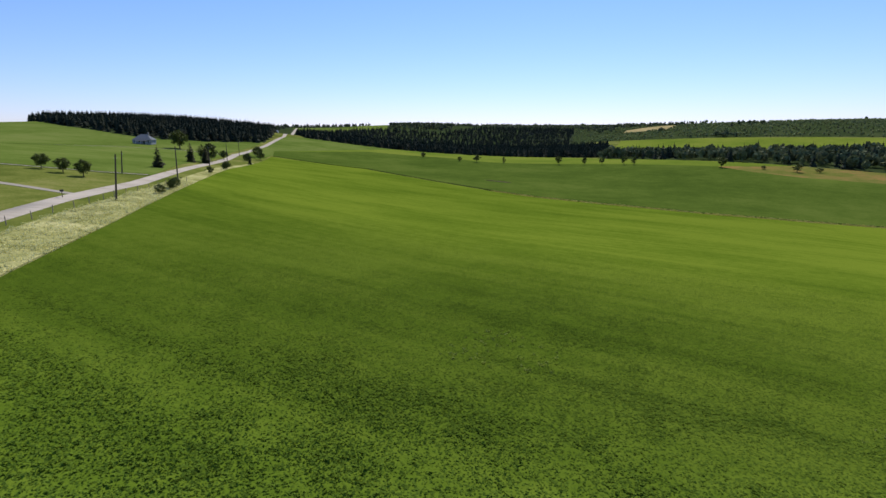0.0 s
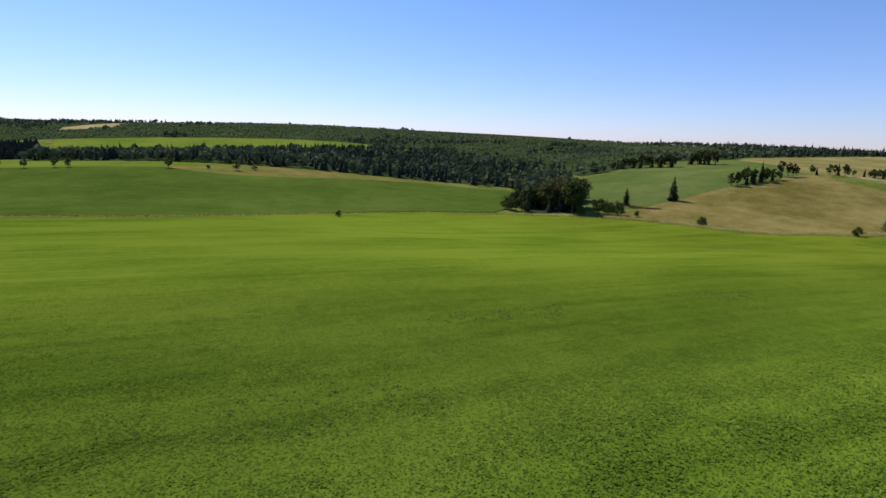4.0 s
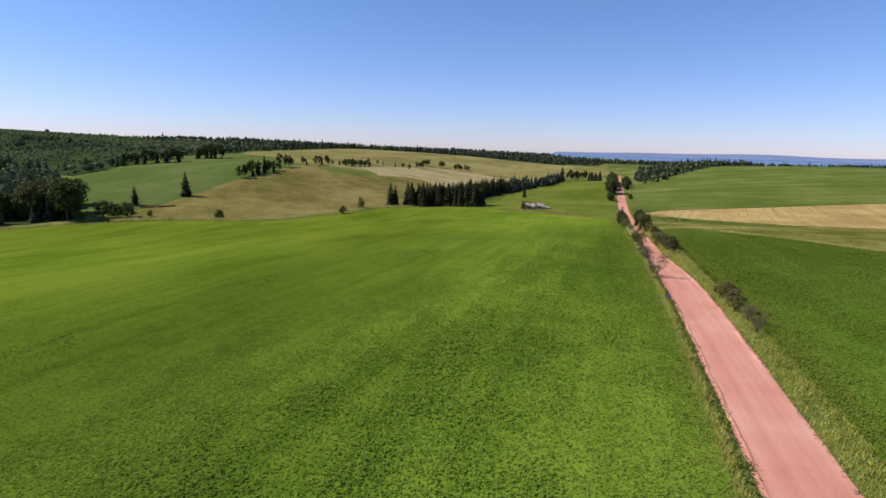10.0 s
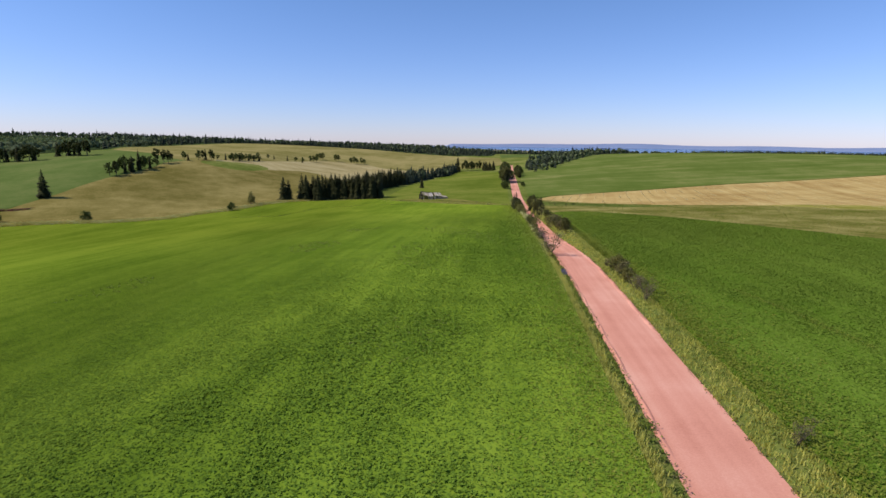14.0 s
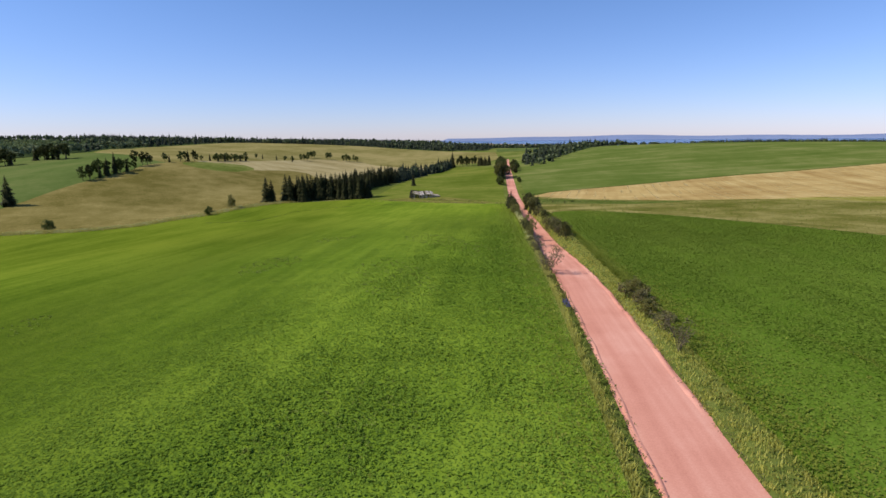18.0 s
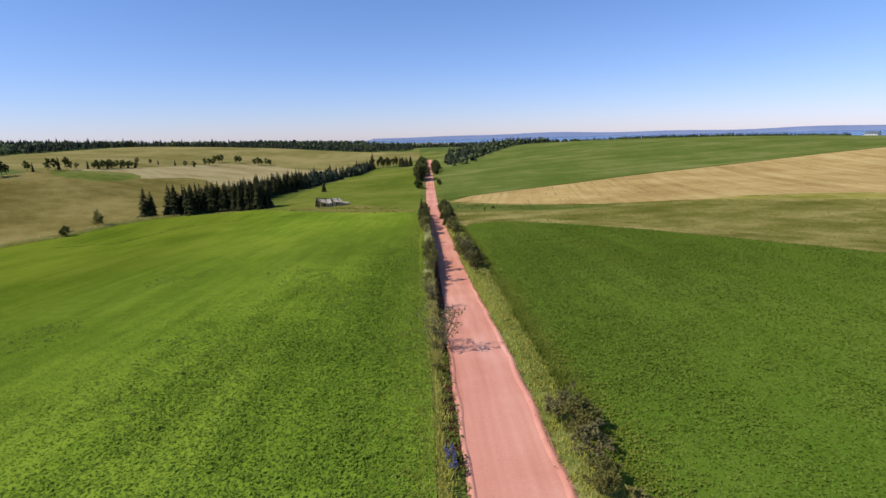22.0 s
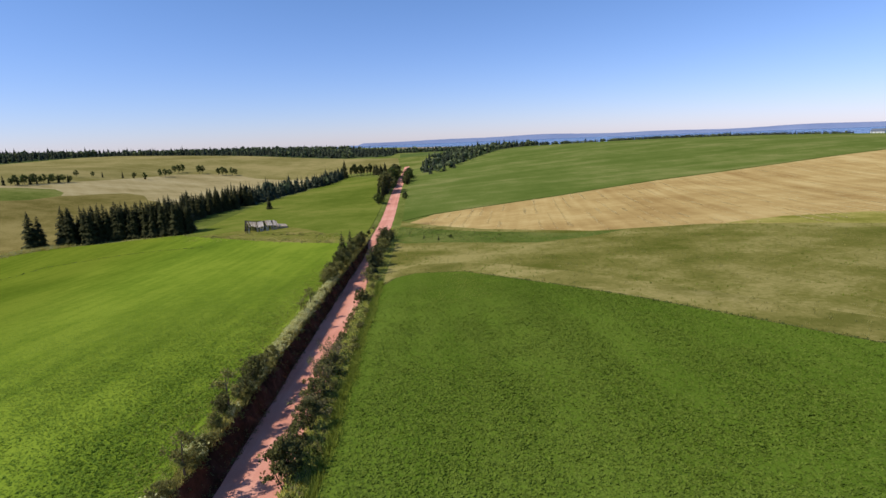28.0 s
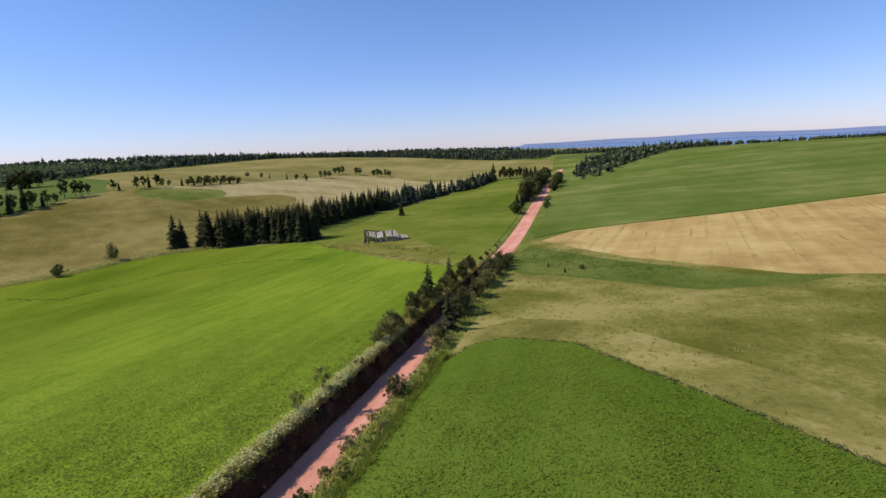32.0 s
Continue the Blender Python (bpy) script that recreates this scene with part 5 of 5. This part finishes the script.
def box_bm(size, at=(0, 0, 0), turn=None, bevel=0.0):
    bm = bmesh.new()
    bmesh.ops.create_cube(bm, size=1.0)
    bmesh.ops.scale(bm, vec=size, verts=bm.verts)
    if bevel:
        bmesh.ops.bevel(bm, geom=bm.edges[:], offset=bevel, segments=1, affect="EDGES")
    m = Matrix.Translation(at) @ (turn if turn else Matrix.Identity(4))
    bmesh.ops.transform(bm, matrix=m, verts=bm.verts)
    return bm


def board(name, a, b, wide, thick, mat, parent, up=(0, 0, 1), bend=0.0):
    """A plank from a to b."""
    a, b = Vector(a), Vector(b)
    d = (b - a)
    l = d.length
    d.normalize()
    side = d.cross(Vector(up)).normalized()
    nrm = side.cross(d)
    bm = bmesh.new()
    rows_ = []
    for q in (0, 0.5, 1):
        p = a + d * l * q - nrm * bend * (1 - (2 * q - 1) ** 2)
        rows_.append([bm.verts.new(p + side * sx * wide / 2 + nrm * sz * thick / 2) for sx, sz in ((-1, -1), (1, -1), (1, 1), (-1, 1))])
    for r, s in zip(rows_, rows_[1:]):
        for i in range(4):
            bm.faces.new((r[i], r[(i + 1) % 4], s[(i + 1) % 4], s[i]))
    bm.faces.new(rows_[0][::-1])
    bm.faces.new(rows_[-1])
    return part(name, bm, mat, parent)


def fallen_barn():
    ob = tagged(new("barn"), "collapsed weathered grey board barn in a meadow", "barn")
    ob.matrix_basis = Matrix.LocRotScale((-49.5, 324, ground_z(-49.5, 324) - 0.2), Euler((0, 0, radians(26))), (1, 1, 0.82))
    r = random.Random(3)
    ridge = lambda x: 6.0 - 0.16 * (x + 7) - 0.5 * math.sin((x + 7) * 0.45)
    eave = lambda x: 2.3 - 0.05 * (x + 7) + 0.3 * math.sin(x * 0.8)
    x = -6.6
    while x < 5.2:
        w = r.uniform(0.3, 0.46)
        sag = r.uniform(-0.14, 0.14)
        if r.random() > (0.12 if x > -5.4 else 0.75):
            board("roof_board", (x, -3.7 + r.uniform(-0.5, 0.4), eave(x) + 0.9 + sag), (x + r.uniform(-0.3, 0.3), 0.1, ridge(x) + sag * 0.5), w, 0.06, M_GREYWOOD if r.random() > 0.5 else M_PALEWOOD, ob, (0, -0.6, 0.8), r.uniform(0.05, 0.4))
        if r.random() > 0.15:
            board("roof_board", (x, 3.9, eave(x) + 0.9), (x, -0.05, ridge(x) - 0.05), w, 0.05, M_GREYWOOD, ob, (0, 0.6, 0.8), 0.2)
        if r.random() > (0.25 if x > -3.6 else 0.85):
            board("wall_board", (x + r.uniform(-0.3, 0.3), -3.5, -0.1), (x + r.uniform(-0.2, 0.2), -3.4, eave(x) + 0.9 - r.choice((0, 0, 0, 0.8))), w * 0.95, 0.05, M_GREYWOOD if r.random() > 0.55 else M_PALEWOOD, ob, (0, 1, 0))
        board("wall_board", (x, 3.5, -0.1), (x, 3.5, eave(x) + 0.9), w * 0.95, 0.05, M_DARKWOOD, ob, (0, 1, 0))
        x += w + r.uniform(0.02, 0.09)
    y = -3.4
    while y < 3.5:
        if r.random() > 0.1:
            board("wall_board", (5.3, y, -0.1), (5.3, y, 1.4 + (3.4 - abs(y)) * 0.45), 0.36, 0.05, M_GREYWOOD, ob, (1, 0, 0))
        y += 0.4
    # open gable end with its leaning frame
    for a, b in (((-7.0, -3.6, -0.2), (-6.6, -3.5, 2.1)), ((-7.6, -3.8, -0.2), (-7.0, -3.2, 3.0)), ((-7.0, 3.4, -0.2), (-6.7, 3.3, 2.1)), ((-7.1, -3.4, 3.2), (-6.8, 0, 6.0)), ((-6.8, 0, 6.0), (-6.7, 3.5, 2.0)), ((-6.9, -3.2, 2.0), (-6.8, 3.2, 2.0)), ((-6.9, 0, -0.2), (-6.8, 0, 5.9))):
        board("post", a, b, 0.28, 0.28, M_DARKWOOD, ob, (0.2, 0.9, 0.3))
    board("ridge_beam", (-7.0, 0, ridge(-7) - 0.15), (5.4, 0, ridge(5.4) - 0.15), 0.22, 0.25, M_DARKWOOD, ob, (0, 0, 1), 0.2)
    # low lean-to
    for k in range(9):
        xx = 5.5 + 0.42 * k
        if k not in (2, 5):
            board("wall_board", (xx, -2.4, -0.1), (xx, -2.4, 1.9 - 0.05 * k), 0.4, 0.05, M_GREYWOOD, ob, (0, 1, 0))
        board("roof_board", (xx, -2.7, 1.9 - 0.05 * k), (xx, 1.8, 2.5 - 0.06 * k), 0.42, 0.05, M_GREYWOOD, ob, (0, 0, 1))
    for k in (0, 1):
        board("window_frame", (6.1 + 1.25 * k, -2.44, 1.25), (6.7 + 1.25 * k, -2.44, 1.25), 0.08, 0.06, M_WHITE, ob, (0, 1, 0))
    board("fallen_beam", (-4.0, -5.0, 0.25), (0.5, -4.6, 0.3), 0.25, 0.25, M_GREYWOOD, ob)
    board("fallen_beam", (-2.0, -4.3, 0.1), (-1.2, -3.8, 1.6), 0.2, 0.2, M_GREYWOOD, ob)


fallen_barn()


def utility_pole(x, y, tall, lean=0.0, label="tall dark wooden utility pole by the road"):
    ob = tagged(new("utility_pole"), label, "pole", "roadside poles")
    line = Vector((x, y, 0)).normalized()
    ob.matrix_basis = Matrix.Translation((x, y, ground_z(x, y) - 0.3)) @ Matrix.Rotation(radians(lean), 4, line) @ Matrix.Rotation(radians(-45), 4, "Z")
    bm = bmesh.new()
    limb(bm, (0, 0, 0), (0, 0, tall + 0.3), 0.19, 0.12, 10)
    part("post", bm, M_POLE, ob)
    for dx in (-0.16, 0.16):
        bm = bmesh.new()
        limb(bm, (dx, 0.0, tall - 0.5), (dx, 0.0, tall - 0.32), 0.05, 0.035, 8)
        part("insulator", bm, M_GLASSY, ob)


for x, y, t, k in [(-57.9, -104, 8.9, 5.0), (-95, -139, 9.2, 0.8), (-130.8, -172, 9.2, 0.0), (-189.4, -235, 9.6, 0.5), (-243, -289.4, 9.4, -0.5)]:
    utility_pole(x, y, t, k)
utility_pole(-86.1, -150.1, 6.0, 4.5, "thin bare pole on the far side of the road")


def fence_post(x, y, k):
    ob = tagged(new("fence_post"), "short grey wooden fence post in wild grass", "post", "field fence")
    ob.matrix_basis = Matrix.LocRotScale((x, y, ground_z(x, y) - 0.2), Euler((radians(3 * math.sin(k)), radians(3 * math.cos(k * 2)), k)), None)
    bm = bmesh.new()
    limb(bm, (0, 0, 0), (0, 0, 1.5), 0.075, 0.06, 7)
    part("post", bm, M_GREYWOOD, ob)


for k in range(16):
    f = k / 15
    fence_post(-30 - 66 * f + 0.3 * math.sin(k), -85 - 51.5 * f + 0.3 * math.cos(3 * k), k)


def mailbox(x, y):
    ob = tagged(new("mailbox"), "small dark rural mailbox on a post", "mailbox")
    ob.matrix_basis = Matrix.LocRotScale((x, y, ground_z(x, y) - 0.1), Euler((0, 0, 0.8)), None)
    part("post", box_bm((0.1, 0.1, 1.2), (0, 0, 0.6)), M_POLE, ob)
    bm = bmesh.new()
    prof = [(-0.16, 0), (-0.16, 0.22), (-0.1, 0.34), (0, 0.38), (0.1, 0.34), (0.16, 0.22), (0.16, 0)]
    rings = [[bm.verts.new((sx, yy, 1.2 + sz)) for sx, sz in prof] for yy in (-0.28, 0.28)]
    for i in range(len(prof)):
        bm.faces.new((rings[0][i], rings[0][(i + 1) % 7], rings[1][(i + 1) % 7], rings[1][i]))
    bm.faces.new(rings[0][::-1])
    bm.faces.new(rings[1])
    part("box", bm, M_DARKWOOD, ob)
    part("flag", box_bm((0.02, 0.05, 0.2), (0.18, 0.1, 1.5)), M_REDWOOD, ob)


mailbox(-51.6, -109.9)


def farm_building(x, y, turn, length, deep, wall_h, roof_h, wall_mat, roof_mat, label, name="farmhouse", windows=3, porch=False):
    ob = tagged(new(name), label, "house" if "house" in name else "building")
    ob.matrix_basis = Matrix.LocRotScale((x, y, ground_z(x, y) - 0.3), Euler((0, 0, radians(turn))), None)
    hl, hd = length / 2, deep / 2
    bm = bmesh.new()
    prof = [(-hd, 0), (-hd, wall_h), (0, wall_h + (0.0 if porch else roof_h)), (hd, wall_h), (hd, 0)]
    r = [[bm.verts.new((sx, py, pz)) for py, pz in prof] for sx in (-hl, hl)]
    for i in range(5):
        bm.faces.new((r[0][i], r[0][(i + 1) % 5], r[1][(i + 1) % 5], r[1][i]))
    bm.faces.new(r[0][::-1])
    bm.faces.new(r[1])
    part("wall", bm, wall_mat, ob)
    rise = math.atan2(roof_h, hd)
    for s in (-1, 1) if not porch else ():
        slope = math.hypot(roof_h, hd) + 0.5
        part("roof", box_bm((length + 0.8, slope, 0.14), (0, s * (hd / 2 + 0.2), wall_h + roof_h / 2 - 0.08), Matrix.Rotation(-s * rise, 4, "X"), 0.02), roof_mat, ob)
    for s in (-1, 1):
        for k in range(windows):
            wx = -hl + length * (k + 0.5) / windows
            if s == -1 and k == windows // 2:
                part("door", box_bm((1.0, 0.08, 2.1), (wx, s * (hd + 0.03), 1.35), None, 0.01), M_PANE, ob)
                continue
            win = part("window", box_bm((1.2, 0.08, 1.3), (wx, s * (hd + 0.03), 1.9), None, 0.01), M_WHITE, ob)
            part("pane", box_bm((1.0, 0.06, 1.1), (wx, s * (hd + 0.055), 1.9)), M_PANE, win)
    if porch:
        bm = bmesh.new()
        low = [bm.verts.new((sx * (hl + 0.6), sy * (hd + 0.6), wall_h + 0.02)) for sx, sy in ((-1, -1), (1, -1), (1, 1), (-1, 1))]
        top = [bm.verts.new((sx * (hl - hd * 0.8), 0, wall_h + roof_h)) for sx in (-1, 1)]
        for f in ((low[0], low[1], top[1], top[0]), (low[1], low[2], top[1]), (low[2], low[3], top[0], top[1]), (low[3], low[0], top[0]), (low[3], low[2], low[1], low[0])):
            bm.faces.new(f)
        part("roof", bm, roof_mat, ob)
        part("porch_roof", box_bm((length * 0.6, 2.2, 0.12), (0, -hd - 1.0, 2.7), Matrix.Rotation(0.15, 4, "X")), roof_mat, ob)
        for px in (-0.28, 0, 0.28):
            part("porch_post", box_bm((0.14, 0.14, 2.6), (length * px, -hd - 1.9, 1.3)), M_WHITE, ob)
        part("chimney", box_bm((0.7, 0.7, 1.6), (hl * 0.5, 0.3, wall_h + roof_h + 0.3), None, 0.02), M_ROCK, ob)


farm_building(-223, -358, 128, 11.5, 9.5, 3.0, 3.8, M_SIDING, M_SLATE, "grey farmhouse with a blue-grey roof on a green hill", "farmhouse", 4, True)
farm_building(-560, -590, 40, 16, 9, 5, 2.5, M_SIDING, M_SLATE, "dark low building on the wooded skyline", "farm_building", 3)
for x, y, tn, l in [(575, 770, 118, 15), (600, 752, 118, 10), (-330, 1420, 10, 14), (-150, 1400, 10, 16), (-140, 1385, 100, 12)]:
    farm_building(x, y, tn, l, 10, 3.5, 2.8, M_WHITE, M_WHITE if l > 20 else M_SLATE, "far white farm building near the shore", "farm_building", 4)


def plank_pile(x, y):
    ob = tagged(new("plank_pile"), "heap of rust-red fallen planks and rails", "timber pile")
    ob.matrix_basis = Matrix.LocRotScale((x, y, ground_z(x, y)), Euler((0, 0, radians(38))), None)
    r = random.Random(6)
    for k in range(34):
        px, py = r.uniform(-9, 9), r.uniform(-1.6, 1.6)
        a = r.uniform(-0.5, 0.5)
        l = r.uniform(1.5, 3.2)
        z = 0.1 + r.random() * 1.0
        board("plank", (px - l * math.cos(a), py - l * math.sin(a), z * r.random()), (px + l * math.cos(a), py + l * math.sin(a), z), r.uniform(0.2, 0.4), 0.12, M_REDWOOD if k % 4 else M_DARKWOOD, ob)


plank_pile(-236, 235)


# ---- hedge line and boundary brush ----
def along(pts, count, jitter, seed):
    rng = np.random.default_rng(seed)
    P = np.array(pts, float)
    d = np.r_[0, np.cumsum(np.hypot(*np.diff(P, axis=0).T))]
    s = rng.uniform(0, d[-1], count)
    x, y = np.interp(s, d, P[:, 0]), np.interp(s, d, P[:, 1])
    return x + rng.normal(scale=jitter, size=count), y + rng.normal(scale=jitter, size=count)


def clumps_of(name, label, mat, x, y, size, leaf, per, seed, up=0.0, cat="plants"):
    """Low leafy clumps, as ragged heaps of small leaves."""
    rng = np.random.default_rng(seed)
    n = len(x)
    s = size * rng.uniform(0.45, 1.3, n)
    c = np.repeat(np.c_[x, y, height(x, y) + up], per, 0)
    p = unit(rng.normal(size=(n * per, 3))) * rng.uniform(0.3, 1.0, (n * per, 1))
    p[:, 2] = np.abs(p[:, 2]) * 0.9
    c = c + p * np.repeat(s, per)[:, None]
    v, f = leaves(rng, c, leaf, 0.4)
    tagged(new(name, np_mesh(name, v, f, mat)), label, cat, kind="stuff")


HEDGE = [(-279, -214), (-268, -185), (-254, -152), (-236, -106), (-230, -82), (-229, -50), (-230, -12), (-240, 18), (-256, 55), (-264, 85), (-268, 113), (-256, 151), (-238, 179), (-219, 199)]
x_, y_ = along(HEDGE, 700, 0.5, 51)
clumps_of("field_hedge", "thin dark hedge line between two fields", M_BROAD, x_, y_, 0.8, 0.16, 16, 52, cat="hedge")
EDGE = [(-256, 153), (-237, 181), (-225, 199), (-199, 215), (-176, 225), (-162, 238), (-157, 258), (-148, 278), (-143, 297), (-135, 312), (-124, 319), (-100, 326), (-84, 324), (-56, 306), (-30, 284), (-6, 266)]
x_, y_ = along(HEDGE[3:], 2200, 0.7, 121)
blades("boundary_grass", "pale uncut grass along the thin hedge", M_STRAW, x_ + 2.2, y_, 0.2, 0.75, 9, 122)
x_, y_ = along(EDGE[2:11], 2600, 1.5, 53)
blades("boundary_grass", "cream dry grass along the field boundary", M_STRAW, x_, y_, 0.0, 1.35, 12, 54)
x_, y_ = along(EDGE[2:11], 2900, 1.0, 152)
ok_ = lumps(x_, y_, 6.0, 153) > 0.42
clumps_of("boundary_tussocks", "cream tussocks and stones along the field boundary", M_WILD, x_[ok_], y_[ok_], 1.15, 0.27, 14, 154, cat="grass")
x_, y_ = along(EDGE, 620, 2.2, 55)
clumps_of("boundary_brush", "low green brush along the field boundary", M_ALDER, x_, y_, 0.8, 0.17, 18, 56, cat="brush")
x_, y_ = along([(-75, 308), (-48, 312), (-30, 302), (-14, 292)], 130, 2.2, 57)
clumps_of("boundary_brush", "weedy brush before the fallen barn", M_ALDER, x_, y_, 0.9, 0.15, 20, 58, cat="brush")
x_, y_ = along([(12, 292), (22, 268), (40, 250)], 420, 5.0, 59)
clumps_of("pasture_weeds", "dark green weeds in the pasture", M_BROAD, x_, y_, 0.45, 0.12, 14, 60, cat="weeds")
x_, y_ = along([(-132, 246), (-107, 242), (-105, 277), (-84, 289), (-60, 288)], 260, 0.4, 61)
clumps_of("swath_line", "broken dark line of uncut stalks", M_BROAD, x_, y_, 0.35, 0.12, 10, 62, 0.25, cat="plants")
x_, y_ = along([(9.6, 193), (12.2, 200.4), (15.6, 203.4), (24.2, 202), (36.8, 187.1), (45.8, 176.1), (58.8, 158.1), (72.8, 140.1), (129.3, 103.4)], 1900, 0.28, 81)
clumps_of("ditch_weeds", "dark weedy ditch line along the crop's edge", M_BROAD, x_, y_, 0.4, 0.10, 12, 82, 0.05, cat="weeds")
rng_ = np.random.default_rng(83)
y_ = rng_.uniform(-30, 260, 9000)
x_ = road_x(y_) - 4.6 + bank_in(y_) - rng_.exponential(1.9, 9000)
tufts("field_edge_grass", "yellow-green grass thinning into the clover", M_EDGE, x_, y_, 0.3, 0.085, 5, 0.25, 0.12, 84, 0.6, "grass")
x_, y_ = along([(-78, 312), (-58, 303), (-32, 290), (-14, 284)], 220, 2.4, 91)
clumps_of("tussocks", "pale dry tussocks before the fallen barn", M_STRAW, x_, y_, 0.55, 0.13, 18, 92, cat="grass")
x_, y_ = verge(191, 134, 206, 2600, -4.3, -3.3)
ok_ = lumps(x_, y_, 1.6, 192) + 0.25 * smooth(150, 170, y_) > 0.55
tufts("crest_tufts", "cream seeding grass hanging over the bank's crest", M_WILD, x_[ok_], y_[ok_], 0.2, 0.10, 9, 0.2, 0.5, 193, 0.75, "grass")
x_, y_ = verge(93, 150, 275, 1800, -4.35, -3.35)
tufts("crest_tufts", "pale straw tussocks on the bank's crest", M_STRAW, x_, y_, 0.15, 0.10, 9, 0.2, 0.55, 94, 0.75, "grass")
# Added brush: darkens the shadowed strip along the road's left edge
x_, y_ = verge(95, 104, 272, 900, -3.3, -2.2)
clumps_of("bank_brush", "low brush added to deepen the shade at the bank's foot", M_RUSSET, x_, y_, 0.3, 0.07, 12, 96, cat="brush")
rng_ = np.random.default_rng(97)
x_, y_ = 22.5 + rng_.normal(scale=2.6, size=900), rng_.uniform(178, 203, 900)
x_ = x_ + 0.12 * (y_ - 178)
tufts("crop_weeds", "pale flowering weeds in the leafy crop", M_EDGE, x_, y_, 0.45, 0.06, 4, 0.15, 0.2, 98, 0.7, "weeds")
x_, y_ = along([(23.2, 78), (25, 70), (26.8, 59)], 500, 0.3, 99)
tufts("crop_weeds", "thin pale streak of weeds in the leafy crop", M_EDGE, x_, y_, 0.45, 0.055, 3, 0.12, 0.15, 100, 0.7, "weeds")
PASTURE = [q for q in PLAN if q[0] == "pasture" and "olive" in q[1]][0][4]
x_, y_ = scatter(PASTURE, 6, 150, 120, 300, 9000, 111)
ok_ = np.sin(x_ * 0.23 + 1.5 * np.sin(y_ * 0.11)) * np.sin(y_ * 0.19 + 1.2 * np.sin(x_ * 0.13)) > -0.15
blades("pasture_grass", "dry straw-coloured tussocks in the pasture", M_DRYBLADE, x_[ok_], y_[ok_], 0.1, 0.4, 5, 112)
blades("pasture_grass", "green tussocks in the pasture", M_EDGE, x_[~ok_], y_[~ok_], 0.1, 0.35, 7, 113)
x_, y_ = scatter(CLOVER, -60, 3, -20, 150, 9000, 115)
ok_ = np.sin(x_ * 0.16 + 2 * np.sin(y_ * 0.05)) * np.sin(y_ * 0.09 + 1.4 * np.sin(x_ * 0.11 + 1)) > 0.55
clumps_of("clover_clumps", "rank darker clumps in the clover field", M_WEED, x_[ok_], y_[ok_], 0.3, 0.08, 14, 116, 0.28, cat="plants")
x_, y_ = along([(-287, -132), (-284, -118)], 420, 1.2, 119)
tufts("rusty_patch", "small rusty patch of dock in the dark crop", M_RUSSET, x_, y_, 0.26, 0.16, 5, 0.4, 0.15, 120, 0.8, "weeds")
# straw left in rows on the stubble
rng_ = np.random.default_rng(101)
sx, sy = [], []
for k in range(58):
    a = 16 + 4.4 * k
    for _ in range(5):
        s0 = rng_.uniform(-70, 120)
        d = s0 + rng_.uniform(0, rng_.uniform(8, 46), 90)
        sx.append(a + 0.165 * d + rng_.normal(scale=0.22, size=90))
        sy.append(290 + d)
x_, y_ = np.concatenate(sx), np.concatenate(sy)
ok_ = inside([q for q in PLAN if q[0] == "stubble_field"][0][4], x_, y_)
tufts("straw_rows", "broken pale rows of cut straw", M_STRAWROW, x_[ok_], y_[ok_], 0.10, 0.15, 3, 0.25, 0.08, 102, 0.85, "straw")
# bank brush on the sunken road
x_, y_ = verge(63, 122, 275, 1250, -4.0, -3.1)
clumps_of("bank_brush", "ragged green brush on the road bank", M_ALDER, x_, y_, 0.5, 0.085, 24, 64, cat="brush")
x_, y_ = verge(65, 134, 275, 300, 3.2, 5.4)
clumps_of("bank_brush", "russet brush beside the red road", M_RUSSET, x_, y_, 0.45, 0.08, 18, 66, cat="brush")
x_, y_ = verge(67, 125, 275, 420, 3.4, 5.8)
clumps_of("bank_brush", "green weeds beside the red road", M_BROAD, x_, y_, 0.5, 0.09, 20, 68, cat="brush")

# ---- far shore ----
def far_shore():
    rng = np.random.default_rng(9)
    vs, fs = [], []
    n = 160
    for i in range(n + 1):
        a = radians(10 + 88 * i / n)
        top = min(1.0, (n - i) / 30 + 0.05) * 9 + min(1.0, (n - i) / 30) * 5 * math.sin(i * 0.11) + min(1.0, (n - i) / 30) * 4 * math.sin(i * 0.31 + 1) + rng.uniform(-0.8, 0.8) - (20 if n - i < 3 else 0)
        for r, z in ((4600, -22), (4650, top * 0.7), (4800, top), (4850, -22)):
            vs.append((r * math.cos(a), r * math.sin(a), z))
    for i in range(n):
        for k in range(3):
            o = i * 4 + k
            fs.append((o, o + 4, o + 5, o + 1))
    # The blue is distance haze painted into the hills' colour
    m = plain("painted_haze_blue", (0.16, 0.21, 0.34), (0.21, 0.265, 0.40), 200, 1.0, bump=0.0)
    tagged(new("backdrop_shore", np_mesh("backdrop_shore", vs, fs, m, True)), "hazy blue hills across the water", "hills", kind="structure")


far_shore()
